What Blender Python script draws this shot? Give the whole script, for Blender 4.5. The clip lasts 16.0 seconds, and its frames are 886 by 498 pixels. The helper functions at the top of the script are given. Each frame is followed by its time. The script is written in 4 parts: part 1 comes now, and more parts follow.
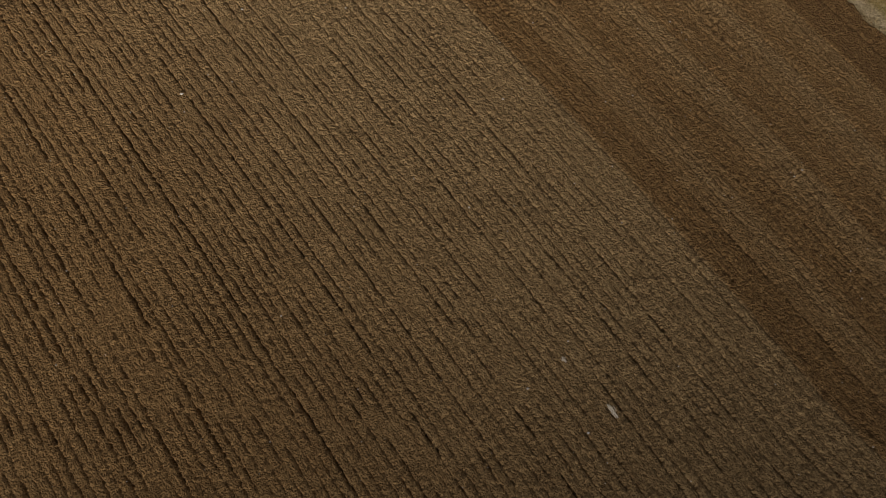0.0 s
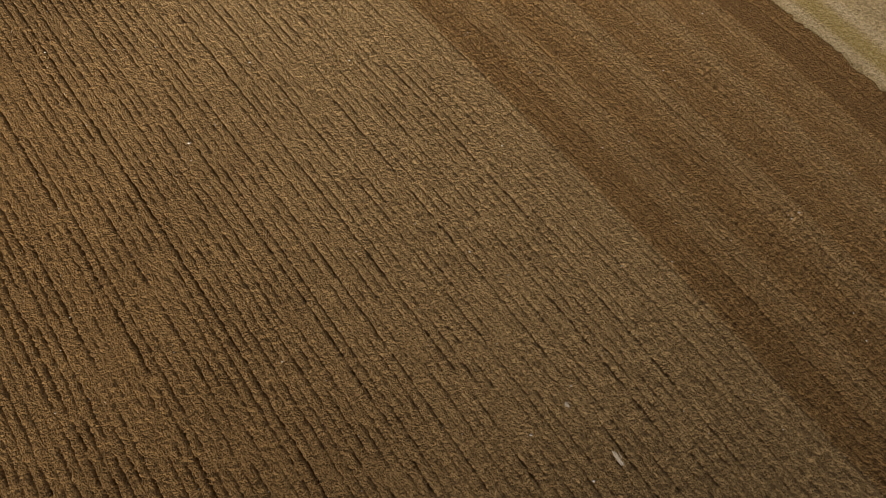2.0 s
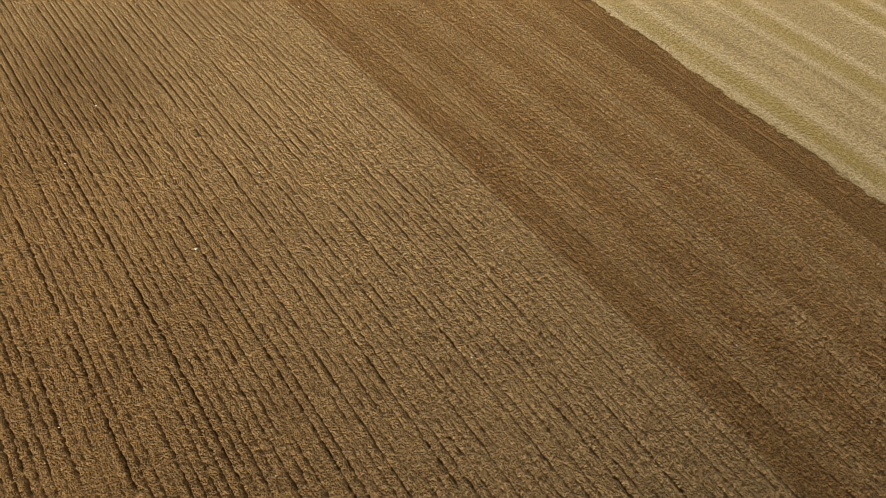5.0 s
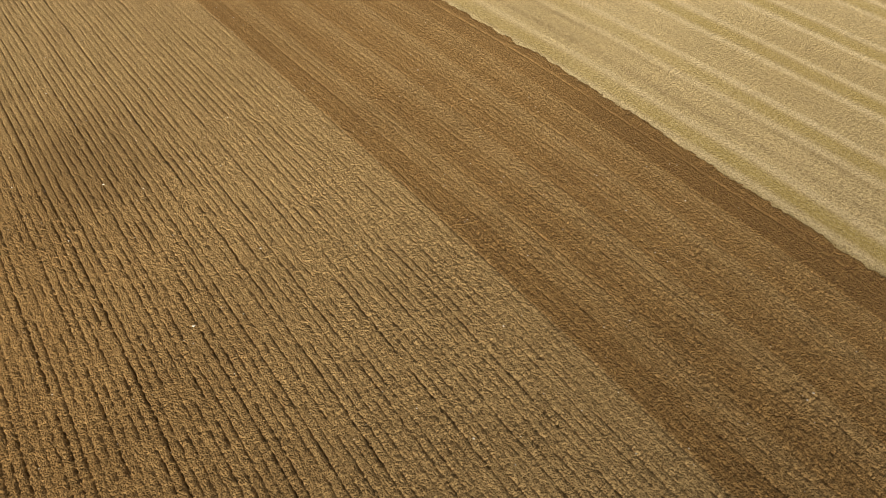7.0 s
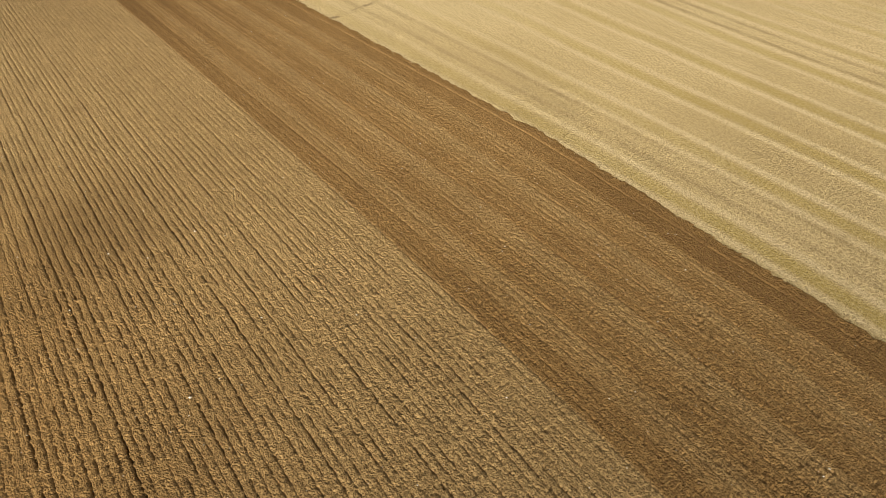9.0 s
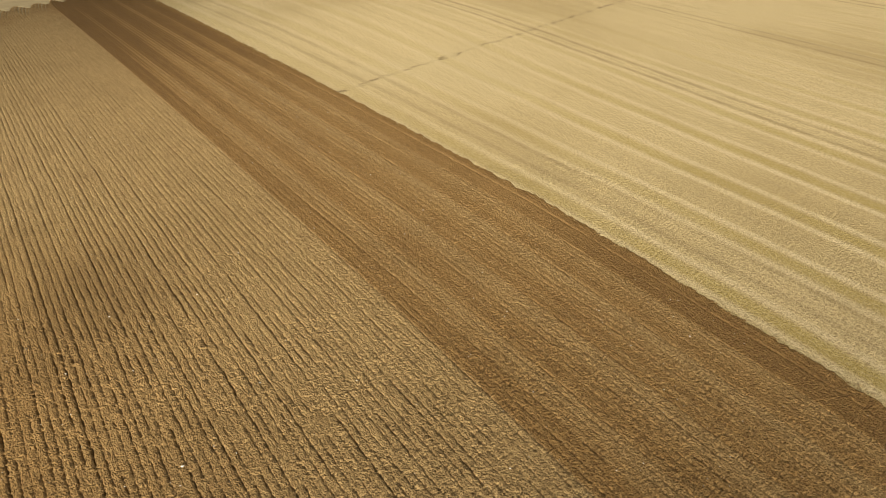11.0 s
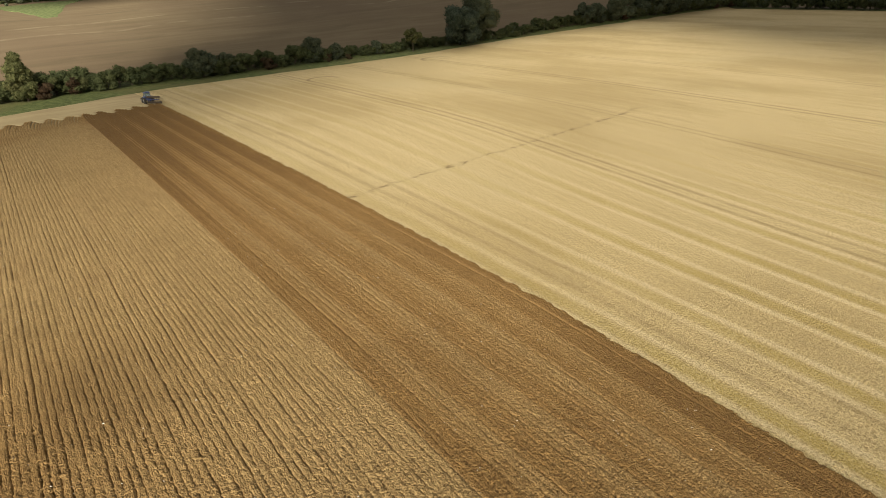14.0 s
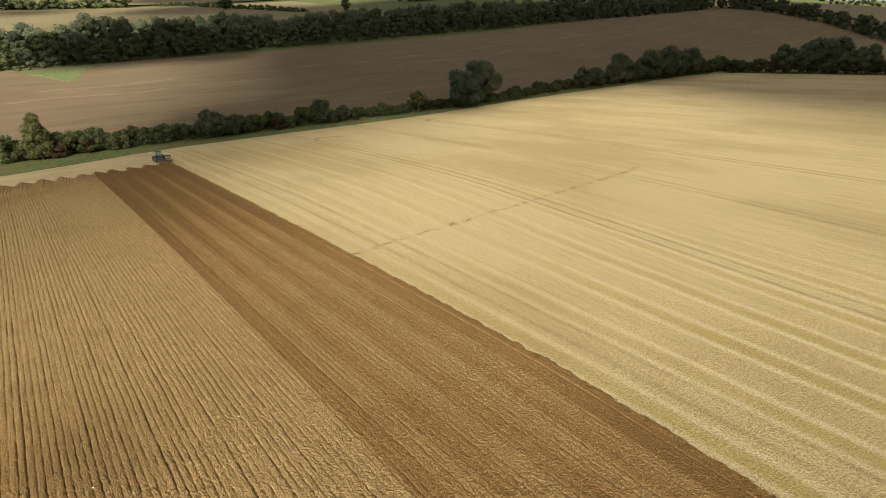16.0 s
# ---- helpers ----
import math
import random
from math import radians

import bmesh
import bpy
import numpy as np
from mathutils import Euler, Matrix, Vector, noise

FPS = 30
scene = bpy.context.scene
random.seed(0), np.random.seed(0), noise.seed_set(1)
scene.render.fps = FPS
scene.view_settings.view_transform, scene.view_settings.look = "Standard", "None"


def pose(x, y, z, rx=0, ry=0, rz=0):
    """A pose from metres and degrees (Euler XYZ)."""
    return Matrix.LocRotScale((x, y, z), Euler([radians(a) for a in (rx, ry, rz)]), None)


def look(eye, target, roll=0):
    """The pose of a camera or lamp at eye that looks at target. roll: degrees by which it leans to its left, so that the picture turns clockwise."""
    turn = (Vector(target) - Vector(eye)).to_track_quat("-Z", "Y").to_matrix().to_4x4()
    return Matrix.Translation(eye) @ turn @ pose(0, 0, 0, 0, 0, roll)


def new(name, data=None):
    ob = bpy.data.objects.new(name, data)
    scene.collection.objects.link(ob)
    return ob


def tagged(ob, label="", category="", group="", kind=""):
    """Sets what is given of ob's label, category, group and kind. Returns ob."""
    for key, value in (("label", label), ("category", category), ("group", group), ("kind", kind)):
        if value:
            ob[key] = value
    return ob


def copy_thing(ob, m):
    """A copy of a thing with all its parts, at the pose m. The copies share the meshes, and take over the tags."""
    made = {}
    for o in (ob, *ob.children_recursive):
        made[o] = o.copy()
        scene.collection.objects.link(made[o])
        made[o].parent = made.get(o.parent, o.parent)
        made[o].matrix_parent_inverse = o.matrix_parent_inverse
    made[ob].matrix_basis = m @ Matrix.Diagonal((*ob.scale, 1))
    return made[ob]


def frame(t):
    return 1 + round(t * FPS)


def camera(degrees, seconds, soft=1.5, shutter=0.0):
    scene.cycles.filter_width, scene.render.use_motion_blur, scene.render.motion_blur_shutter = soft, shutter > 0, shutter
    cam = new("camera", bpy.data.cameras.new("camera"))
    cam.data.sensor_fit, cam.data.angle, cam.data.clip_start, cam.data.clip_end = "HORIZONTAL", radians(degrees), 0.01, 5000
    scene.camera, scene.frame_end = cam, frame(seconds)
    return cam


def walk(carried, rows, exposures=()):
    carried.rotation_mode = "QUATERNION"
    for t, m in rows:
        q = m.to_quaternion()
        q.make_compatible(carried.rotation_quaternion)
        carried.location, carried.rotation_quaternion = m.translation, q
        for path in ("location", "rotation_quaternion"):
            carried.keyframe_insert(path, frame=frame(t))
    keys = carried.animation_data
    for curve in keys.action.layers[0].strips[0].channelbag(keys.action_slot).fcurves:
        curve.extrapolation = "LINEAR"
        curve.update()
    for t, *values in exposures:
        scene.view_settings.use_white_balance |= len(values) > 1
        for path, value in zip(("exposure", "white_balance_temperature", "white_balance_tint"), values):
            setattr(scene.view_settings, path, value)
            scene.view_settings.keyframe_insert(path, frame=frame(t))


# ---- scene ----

# ---- camera: a drone that hangs over the field and tilts up ----
cam = camera(77.1, 16.0, soft=0.5)
PATH = [  # seconds, x, y, z, yaw, pitch, roll
    (0.0, -0.08, -0.66, 23.42, -0.95, -75.80, -1.75),
    (0.5, -0.05, -0.65, 23.46, -1.04, -74.63, -1.54),
    (1.0, -0.03, -0.64, 23.50, -1.09, -73.53, -1.35),
    (1.5, 0.00, -0.64, 23.56, -1.16, -72.51, -1.27),
    (2.0, 0.03, -0.63, 23.61, -1.20, -71.42, -1.28),
    (2.5, 0.06, -0.62, 23.66, -1.25, -70.28, -1.27),
    (3.0, 0.07, -0.59, 23.70, -1.21, -68.93, -1.21),
    (3.5, 0.09, -0.55, 23.73, -1.20, -67.39, -1.07),
    (4.0, 0.10, -0.49, 23.75, -1.16, -65.51, -0.97),
    (6.5, 0.13, -0.15, 23.84, -1.35, -55.75, -0.85),
    (7.0, 0.13, -0.11, 23.86, -1.44, -54.15, -0.72),
    (7.5, 0.13, -0.09, 23.90, -1.47, -52.43, -0.68),
    (8.0, 0.12, -0.10, 23.93, -1.50, -50.73, -0.64),
    (8.5, 0.10, -0.12, 23.95, -1.45, -48.86, -0.64),
    (9.0, 0.09, -0.15, 23.95, -1.41, -47.09, -0.63),
    (11.5, 0.04, -0.34, 23.91, -0.93, -38.50, -0.80),
    (12.0, 0.01, -0.34, 23.90, -0.81, -36.80, -0.80),
    (12.5, -0.03, -0.31, 23.90, -0.74, -35.09, -0.68),
    (13.0, -0.06, -0.25, 23.91, -0.61, -33.29, -0.63),
    (13.5, -0.08, -0.19, 23.93, -0.53, -31.52, -0.64),
    (14.0, -0.09, -0.13, 23.95, -0.45, -29.77, -0.69),
    (14.5, -0.07, -0.08, 23.96, -0.34, -28.03, -0.75),
    (15.0, -0.05, -0.04, 23.98, -0.26, -26.29, -0.77),
    (15.5, -0.02, -0.02, 23.99, -0.14, -24.85, -0.80),
    (16.0, 0.00, 0.00, 24.00, -0.00, -24.00, -0.66),
]
EXPOSURES = [(0.0, -0.42, 5900, 18), (0.5, -0.28, 6050, 17), (1.2, -0.02, 6400, 17), (1.5, 0.05, 6350, 18), (3.5, 0.38, 6330, 15), (6.5, 0.73, 6520, 10), (9.0, 0.87, 6530, 9), (12.5, 0.85, 6460, 7), (16.0, 0.89, 6360, 7)]
walk(cam, [(t, pose(x, y, z, 90 + pitch, roll, yaw)) for t, x, y, z, yaw, pitch, roll in PATH], EXPOSURES)

# ---- the plan: s runs along the furrows, c across them ----
TURN = radians(38.0)
US, UC = np.array((-math.sin(TURN), math.cos(TURN))), np.array((math.cos(TURN), math.sin(TURN)))
FALL = math.tan(radians(4.585))
HEDGE_S, SIDE_C = 170.0, 359.0


def smooth(a, b, x):
    k = np.clip((np.asarray(x, float) - a) / (b - a), 0, 1)
    return k * k * (3 - 2 * k)


def terrain(s, c):
    """Height of the land: a field that falls to a hedge, a valley, and rising fields beyond."""
    s, c = np.asarray(s, float), np.asarray(c, float)
    near = np.where(s < -80, 6.42 + 10 * np.tanh((-80 - s) * FALL / 10), -FALL * np.minimum(s, 171))
    cc = np.clip(c, -250, 600)
    top = -8 + 0.018 * cc + 0.0000545 * cc * np.abs(cc)
    e = s - 172 + 0.2 * np.clip(c - SIDE_C, 0, 300)
    x = np.clip(e / 170, 0, 1)
    up = top + 30 * (1 - np.exp(-np.clip(s - 340, 0, None) / 450))
    return near + (up - near) * (1 - (1 - x) ** 2)


def to_world(s, c, dz=0.0):
    s, c = np.asarray(s, float), np.asarray(c, float)
    return np.stack([s * US[0] + c * UC[0], s * US[1] + c * UC[1], terrain(s, c) + dz], -1)


def bow(s):
    """The slight sideways sweep of the ploughing lines."""
    s = np.asarray(s, float)
    return 1.75 * (1 - np.exp(-np.clip(s + 3, -8, None) / 16)) - 1.6 * np.clip(s / 142, 0, 1.3) ** 3


def nip(s):
    """The last furrow draws in a little at its near end."""
    return -0.55 * smooth(26, 6, s)


def sweep(s, c):
    """Sideways sweep of the line that starts at c."""
    return bow(s) * (0.6 + 0.4 * smooth(14, 27, c)) + nip(s) * smooth(20, 27, c)


def edge_c(s):
    return 27.75 + bow(s) + nip(s)


def swath_c(s, c):
    """Where a place lies across the harvested swaths, which fan out a little towards the hedge."""
    fan = np.interp(c, (28, 36, 57, 83, 110, 140), (0.0, 2.0, 10.0, 10.0, 4.0, 3.0))
    return c - bow(s) - fan * smooth(-5, 95, s)


# the ploughing: slices of one plough body, eight to a pass
FURROW = 0.434
PASS = 8 * FURROW
OLD_C = 12.3  # where the older, dried ploughing ends (before the sweep is added)
LAST_C = OLD_C + 35 * FURROW


def plough_end(c):
    """Where the furrows stop at the headland: one scallop for each pass of the plough."""
    c = np.asarray(c, float)
    k = np.mod(c - OLD_C - 0.1, PASS) / PASS
    wander = 0.9 * np.sin(c * 0.53 + 1.0) + 0.6 * np.sin(c * 1.31)
    return 141.6 - 3.9 * smooth(0.0, 0.62, k) + 3.9 * smooth(0.70, 1.0, k) + 0.5 * wander - 2.6 * smooth(0, -60, c)


# ---- light: low sun behind the camera, broken cloud ----
SUN_UP, SUN_ROUND = 28.0, 184.5  # degrees above the horizon; degrees clockwise from straight ahead
to_sun = Vector((math.sin(radians(SUN_ROUND)) * math.cos(radians(SUN_UP)),
                 math.cos(radians(SUN_ROUND)) * math.cos(radians(SUN_UP)), math.sin(radians(SUN_UP))))
world = bpy.data.worlds.new("sky")
scene.world = world
world.use_nodes = True
wn = world.node_tree
sky = wn.nodes.new("ShaderNodeTexSky")
sky.sky_type, sky.sun_disc = "NISHITA", False
sky.sun_elevation, sky.sun_rotation = radians(SUN_UP), radians(SUN_ROUND)
wn.nodes["Background"].inputs["Strength"].default_value = 0.051
haze = wn.nodes.new("ShaderNodeMix")
haze.data_type = "RGBA"
haze.inputs[0].default_value = 0.8
haze.inputs[7].default_value = (5.65, 5.15, 4.40, 1)  # thin white cloud over the blue
wn.links.new(sky.outputs[0], haze.inputs[6])
wn.links.new(haze.outputs[2], wn.nodes["Background"].inputs["Color"])
sun = new("sun", bpy.data.lights.new("sun", "SUN"))
sun.data.energy, sun.data.angle, sun.data.color = 4.95, radians(1.2), (1.0, 0.90, 0.74)
sun.matrix_world = look(to_sun * 900, (0, 0, 0))


# ---- materials ----
class Mat:
    """A small builder for node materials."""

    def __init__(self, name, rough=0.9, spec=0.2):
        self.m = bpy.data.materials.new(name)
        self.m.use_nodes = True
        self.t = self.m.node_tree
        self.b = self.t.nodes["Principled BSDF"]
        self.b.inputs["Roughness"].default_value = rough
        self.b.inputs["Specular IOR Level"].default_value = spec

    def node(self, kind, **values):
        n = self.t.nodes.new(kind)
        for k, v in values.items():
            if k in n.inputs:
                n.inputs[k].default_value = v
        return n

    def put(self, value, socket):
        if hasattr(value, "is_output"):
            self.t.links.new(value, socket)
        else:
            socket.default_value = value

    def attr(self, name, out="Vector"):
        n = self.t.nodes.new("ShaderNodeAttribute")
        n.attribute_name = name
        return n.outputs[out]

    def place(self):
        return self.t.nodes.new("ShaderNodeNewGeometry").outputs["Position"]

    def math(self, op, a, b=0.0, clamp=False):
        n = self.t.nodes.new("ShaderNodeMath")
        n.operation, n.use_clamp = op, clamp
        self.put(a, n.inputs[0])
        self.put(b, n.inputs[1])
        return n.outputs[0]

    def noise(self, where, scale, detail=4.0, rough=0.55, stretch=None, distort=0.0):
        if stretch:
            mp = self.t.nodes.new("ShaderNodeMapping")
            mp.inputs["Scale"].default_value = stretch
            self.t.links.new(where, mp.inputs["Vector"])
            where = mp.outputs[0]
        n = self.t.nodes.new("ShaderNodeTexNoise")
        n.inputs["Scale"].default_value, n.inputs["Detail"].default_value = scale, detail
        n.inputs["Roughness"].default_value, n.inputs["Distortion"].default_value = rough, distort
        self.t.links.new(where, n.inputs["Vector"])
        return n.outputs["Fac"]

    def cells(self, where, scale):
        """Crumbs: a random tone for each, and the distance from its middle."""
        n = self.t.nodes.new("ShaderNodeTexVoronoi")
        n.inputs["Scale"].default_value = scale
        self.t.links.new(where, n.inputs["Vector"])
        return self.split(n.outputs["Color"])[0], n.outputs["Distance"]

    def span(self, v, a, b, lo=0.0, hi=1.0):
        n = self.t.nodes.new("ShaderNodeMapRange")
        n.interpolation_type = "SMOOTHSTEP"
        self.put(v, n.inputs["Value"])
        for k, x in (("From Min", a), ("From Max", b), ("To Min", lo), ("To Max", hi)):
            n.inputs[k].default_value = x
        return n.outputs["Result"]

    def mix(self, fac, a, b, blend="MIX"):
        n = self.t.nodes.new("ShaderNodeMix")
        n.data_type, n.blend_type = "RGBA", blend
        self.put(fac, n.inputs[0])
        self.put((*a, 1) if isinstance(a, tuple) else a, n.inputs[6])
        self.put((*b, 1) if isinstance(b, tuple) else b, n.inputs[7])
        return n.outputs[2]

    def chance(self):
        return self.t.nodes.new("ShaderNodeObjectInfo").outputs["Random"]

    def island(self):
        return self.t.nodes.new("ShaderNodeNewGeometry").outputs["Random Per Island"]

    def split(self, v):
        n = self.t.nodes.new("ShaderNodeSeparateXYZ")
        self.t.links.new(v, n.inputs[0])
        return n.outputs

    def bump(self, h, strength=0.6, dist=0.05):
        n = self.t.nodes.new("ShaderNodeBump")
        n.inputs["Strength"].default_value, n.inputs["Distance"].default_value = strength, dist
        self.t.links.new(h, n.inputs["Height"])
        self.t.links.new(n.outputs[0], self.b.inputs["Normal"])

    def colour(self, c):
        self.put((*c, 1) if isinstance(c, tuple) else c, self.b.inputs["Base Color"])
        return self.m


def band(m, c, mid, half, soft):
    d = m.math("ABSOLUTE", m.math("SUBTRACT", c, mid))
    return m.span(d, half, half + soft, 1.0, 0.0)


def soil_material(name, loose=False):
    """Turned earth: a pale dry crust, darker where wet; attribute q runs from 0 dry to 1 fresh and also carries some
    painted shade. loose: clods, each with a tone of its own.
    """
    m = Mat(name, 0.9, 0.08)
    p, q = m.attr("sc"), m.attr("damp_shade", "Fac")
    s, c, _ = m.split(p)
    crumb, edge = m.cells(p, 10.0)
    small = m.island() if loose else crumb
    grain = m.noise(p, 8.5, 3, 0.65)
    tone = m.math("ADD", m.math("MULTIPLY", small, 0.45), m.math("MULTIPLY", m.span(grain, 0.3, 0.7), 0.55))
    patch = m.noise(p, 0.09, 4, 0.55)
    mid = m.noise(p, 1.1, 4, 0.65)
    streak = m.noise(p, 1.0, 3, 0.6, (0.06, 1.6, 1))
    dry = m.mix(m.span(tone, 0.15, 0.85), (0.350, 0.236, 0.106), (0.545, 0.379, 0.174))
    dry = m.mix(m.span(patch, 0.45, 0.68, 0, 0.22), dry, (0.235, 0.150, 0.062))
    dry = m.mix(m.span(mid, 0.42, 0.68, 0, 0.22), dry, (0.230, 0.145, 0.059))
    wet = m.mix(m.span(tone, 0.15, 0.85), (0.245, 0.142, 0.053), (0.390, 0.235, 0.086))
    wet = m.mix(m.span(patch, 0.45, 0.7, 0, 0.22), wet, (0.180, 0.104, 0.038))
    f = m.math("ADD", q, m.math("MULTIPLY", m.math("SUBTRACT", streak, 0.5), 0.25), True)
    col = m.mix(f, dry, wet)
    col = m.mix(m.span(q, -0.50, 0.0, 0.14, 0.0), col, (0.60, 0.435, 0.215))
    # a redder subsoil shows in patches, and one hollow stays damp
    red = m.noise(p, 0.13, 3, 0.6, (0.8, 1.2, 1), 0.6)
    col = m.mix(m.span(red, 0.56, 0.72, 0.0, 0.08), col, (0.26, 0.128, 0.050))
    dx, dy = m.math("MULTIPLY", m.math("SUBTRACT", s, 34.0), 0.75), m.math("SUBTRACT", c, -1.4)
    far = m.math("SQRT", m.math("ADD", m.math("MULTIPLY", dx, dx), m.math("MULTIPLY", dy, dy)))
    far = m.math("ADD", far, m.math("MULTIPLY", m.noise(p, 0.6, 4, 0.6), 3.2))
    col = m.mix(m.span(far, 2.0, 8.0, 0.36, 0.0), col, (0.150, 0.090, 0.036))
    # moist earth in the gaps between the crumbs, with their shade painted in too
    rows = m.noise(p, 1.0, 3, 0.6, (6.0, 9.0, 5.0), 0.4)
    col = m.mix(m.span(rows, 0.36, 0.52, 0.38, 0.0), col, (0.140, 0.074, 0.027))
    # dark streaks painted along the furrows, as shaded grooves look from afar
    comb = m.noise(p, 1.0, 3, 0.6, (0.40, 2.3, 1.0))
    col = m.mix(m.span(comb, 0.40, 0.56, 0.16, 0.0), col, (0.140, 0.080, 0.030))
    # shaded hollows and pale lump tops painted in, a hand or two across
    lump_tone = m.noise(p, 1.0, 2, 0.55, (2.6, 4.4, 1.0), 0.3)
    col = m.mix(m.span(lump_tone, 0.33, 0.46, 0.20, 0.0), col, (0.120, 0.068, 0.026))
    col = m.mix(m.span(lump_tone, 0.54, 0.68, 0.0, 0.12), col, (0.58, 0.41, 0.19))
    col = m.mix(m.span(q, 0.82, 1.20, 0.0, 0.50), col, (0.110, 0.060, 0.022))
    if not loose:
        fleck = m.noise(p, 26.0, 2, 0.5)
        col = m.mix(m.span(fleck, 0.71, 0.77, 0, 0.5), col, (0.46, 0.36, 0.22))
    h = m.math("ADD", m.span(edge, 0.0, 0.60, 1.0, 0.0), m.math("MULTIPLY", m.noise(p, 7.5, 3, 0.6), 1.8))
    h = m.math("ADD", h, m.math("MULTIPLY", m.span(rows, 0.32, 0.62), 1.0))
    m.bump(h, 1.0, 0.11)
    return m.colour(col)


def stubble_material():
    """Cut corn: straw-coloured stubble with chaff bands, wheel lines and a trodden track."""
    m = Mat("cut_corn_stubble", 0.85, 0.2)
    p = m.attr("sc")
    s, c, _ = m.split(p)
    clump = m.noise(p, 5.4, 4, 0.70, (1, 1, 1), 0.4)
    fine = m.noise(p, 15.0, 4, 0.75)
    broad = m.noise(p, 0.035, 4, 0.55, (0.5, 1, 1))
    col = m.mix(m.span(clump, 0.40, 0.56), (0.350, 0.258, 0.122), (0.690, 0.550, 0.300))
    col = m.mix(m.span(fine, 0.40, 0.72, 0, 0.40), col, (0.64, 0.515, 0.29))
    col = m.mix(m.span(m.noise(p, 0.02, 3, 0.6), 0.5, 0.68, 0, 0.4), col, (0.55, 0.45, 0.255))
    col = m.mix(m.span(broad, 0.42, 0.62, 0, 0.6), col, (0.39, 0.288, 0.130))
    lines = m.noise(p, 1.0, 4, 0.6, (0.025, 0.9, 1))
    col = m.mix(m.span(lines, 0.44, 0.68, 0, 0.22), col, (0.36, 0.265, 0.115))
    wob = m.math("ADD", c, m.math("MULTIPLY", m.math("SUBTRACT", m.noise(p, 0.12, 3), 0.5), 0.5))
    patchy = m.span(m.noise(p, 0.22, 3, 0.5, (0.30, 1, 1)), 0.32, 0.62, 0.60, 1.0)
    weak = m.span(m.noise(p, 1.0, 1, 0.5, (0.004, 0.17, 1)), 0.30, 0.60, 0.60, 1.0)
    weak = m.math("MULTIPLY", weak, m.math("MULTIPLY", m.span(c, 44.0, 75.0, 1.0, 0.32), m.span(s, 6.0, 55.0, 1.0, 0.28)))
    # chaff bands behind the combine: an olive-yellow middle with pale rims
    near = m.math("PINGPONG", m.math("SUBTRACT", wob, 28.90), 2.93)
    green = m.math("MULTIPLY", m.math("MULTIPLY", m.span(near, 0.30, 0.74, 1.0, 0.0), patchy), weak)
    green = m.math("MULTIPLY", green, m.span(c, 27.0, 28.5))
    col = m.mix(m.math("MULTIPLY", green, m.span(clump, 0.30, 0.66, 0.80, 0.50)), col, (0.385, 0.285, 0.070))
    rim = m.math("MULTIPLY", m.math("MULTIPLY", band(m, near, 1.08, 0.14, 0.32), weak), m.span(c, 27.0, 28.5))
    col = m.mix(m.math("MULTIPLY", rim, m.span(clump, 0.36, 0.62, 0.40, 0.85)), col, (0.72, 0.600, 0.37))
    mid = m.math("MULTIPLY", m.span(near, 2.60, 2.93, 0.0, 0.35), m.span(m.noise(p, 0.3, 2), 0.45, 0.6))
    col = m.mix(mid, col, (0.38, 0.29, 0.15))
    # double wheel lines
    for at, strong in ((32.2, 0.30), (55.2, 0.48), (79.4, 0.40), (107.3, 0.65), (141.0, 0.5), (176.0, 0.4), (214.0, 0.5), (262.0, 0.4)):
        for off in (-1.0, 1.0):
            line = m.math("MULTIPLY", band(m, wob, at + off, 0.12, 0.28), m.span(m.noise(p, 0.35, 2), 0.35, 0.6, strong * 0.5, strong))
            col = m.mix(line, col, (0.20, 0.13, 0.055))
    # track trodden across the rows
    ts = m.math("ADD", s, m.math("MULTIPLY", m.math("SUBTRACT", m.noise(p, 0.25, 3), 0.5), 2.2))
    ts = m.math("SUBTRACT", ts, m.math("MULTIPLY", c, 0.05))
    track = m.math("MULTIPLY", band(m, ts, 54.2, 0.1, 0.55), m.span(c, 86.0, 92.0, 1.0, 0.0))
    track = m.math("MULTIPLY", track, m.span(m.noise(p, 0.7, 3), 0.48, 0.62, 0.12, 0.85))
    col = m.mix(track, col, (0.20, 0.14, 0.07))
    # loops where a vehicle turned
    for s0, c0, r0 in ((140.0, 60.0, 4.0), (146.0, 110.0, 5.0)):
        dx, dy = m.math("SUBTRACT", s, s0), m.math("SUBTRACT", c, c0)
        r = m.math("SQRT", m.math("ADD", m.math("MULTIPLY", dx, dx), m.math("MULTIPLY", dy, dy)))
        col = m.mix(m.math("MULTIPLY", m.math("MULTIPLY", band(m, r, r0, 0.2, 0.5), 0.6), m.span(s, s0 - 2, s0 + 1)), col, (0.22, 0.15, 0.08))
    # darker pits between the clumps of stalks
    pits = m.noise(p, 8.0, 2, 0.6)
    col = m.mix(m.span(pits, 0.34, 0.44, 0.40, 0.0), col, (0.22, 0.155, 0.070))
    h = m.math("ADD", m.math("ADD", m.math("MULTIPLY", clump, 1.0), m.math("MULTIPLY", fine, 0.4)), m.math("MULTIPLY", pits, 0.4))
    m.bump(h, 1.0, 0.30)
    return m.colour(col)


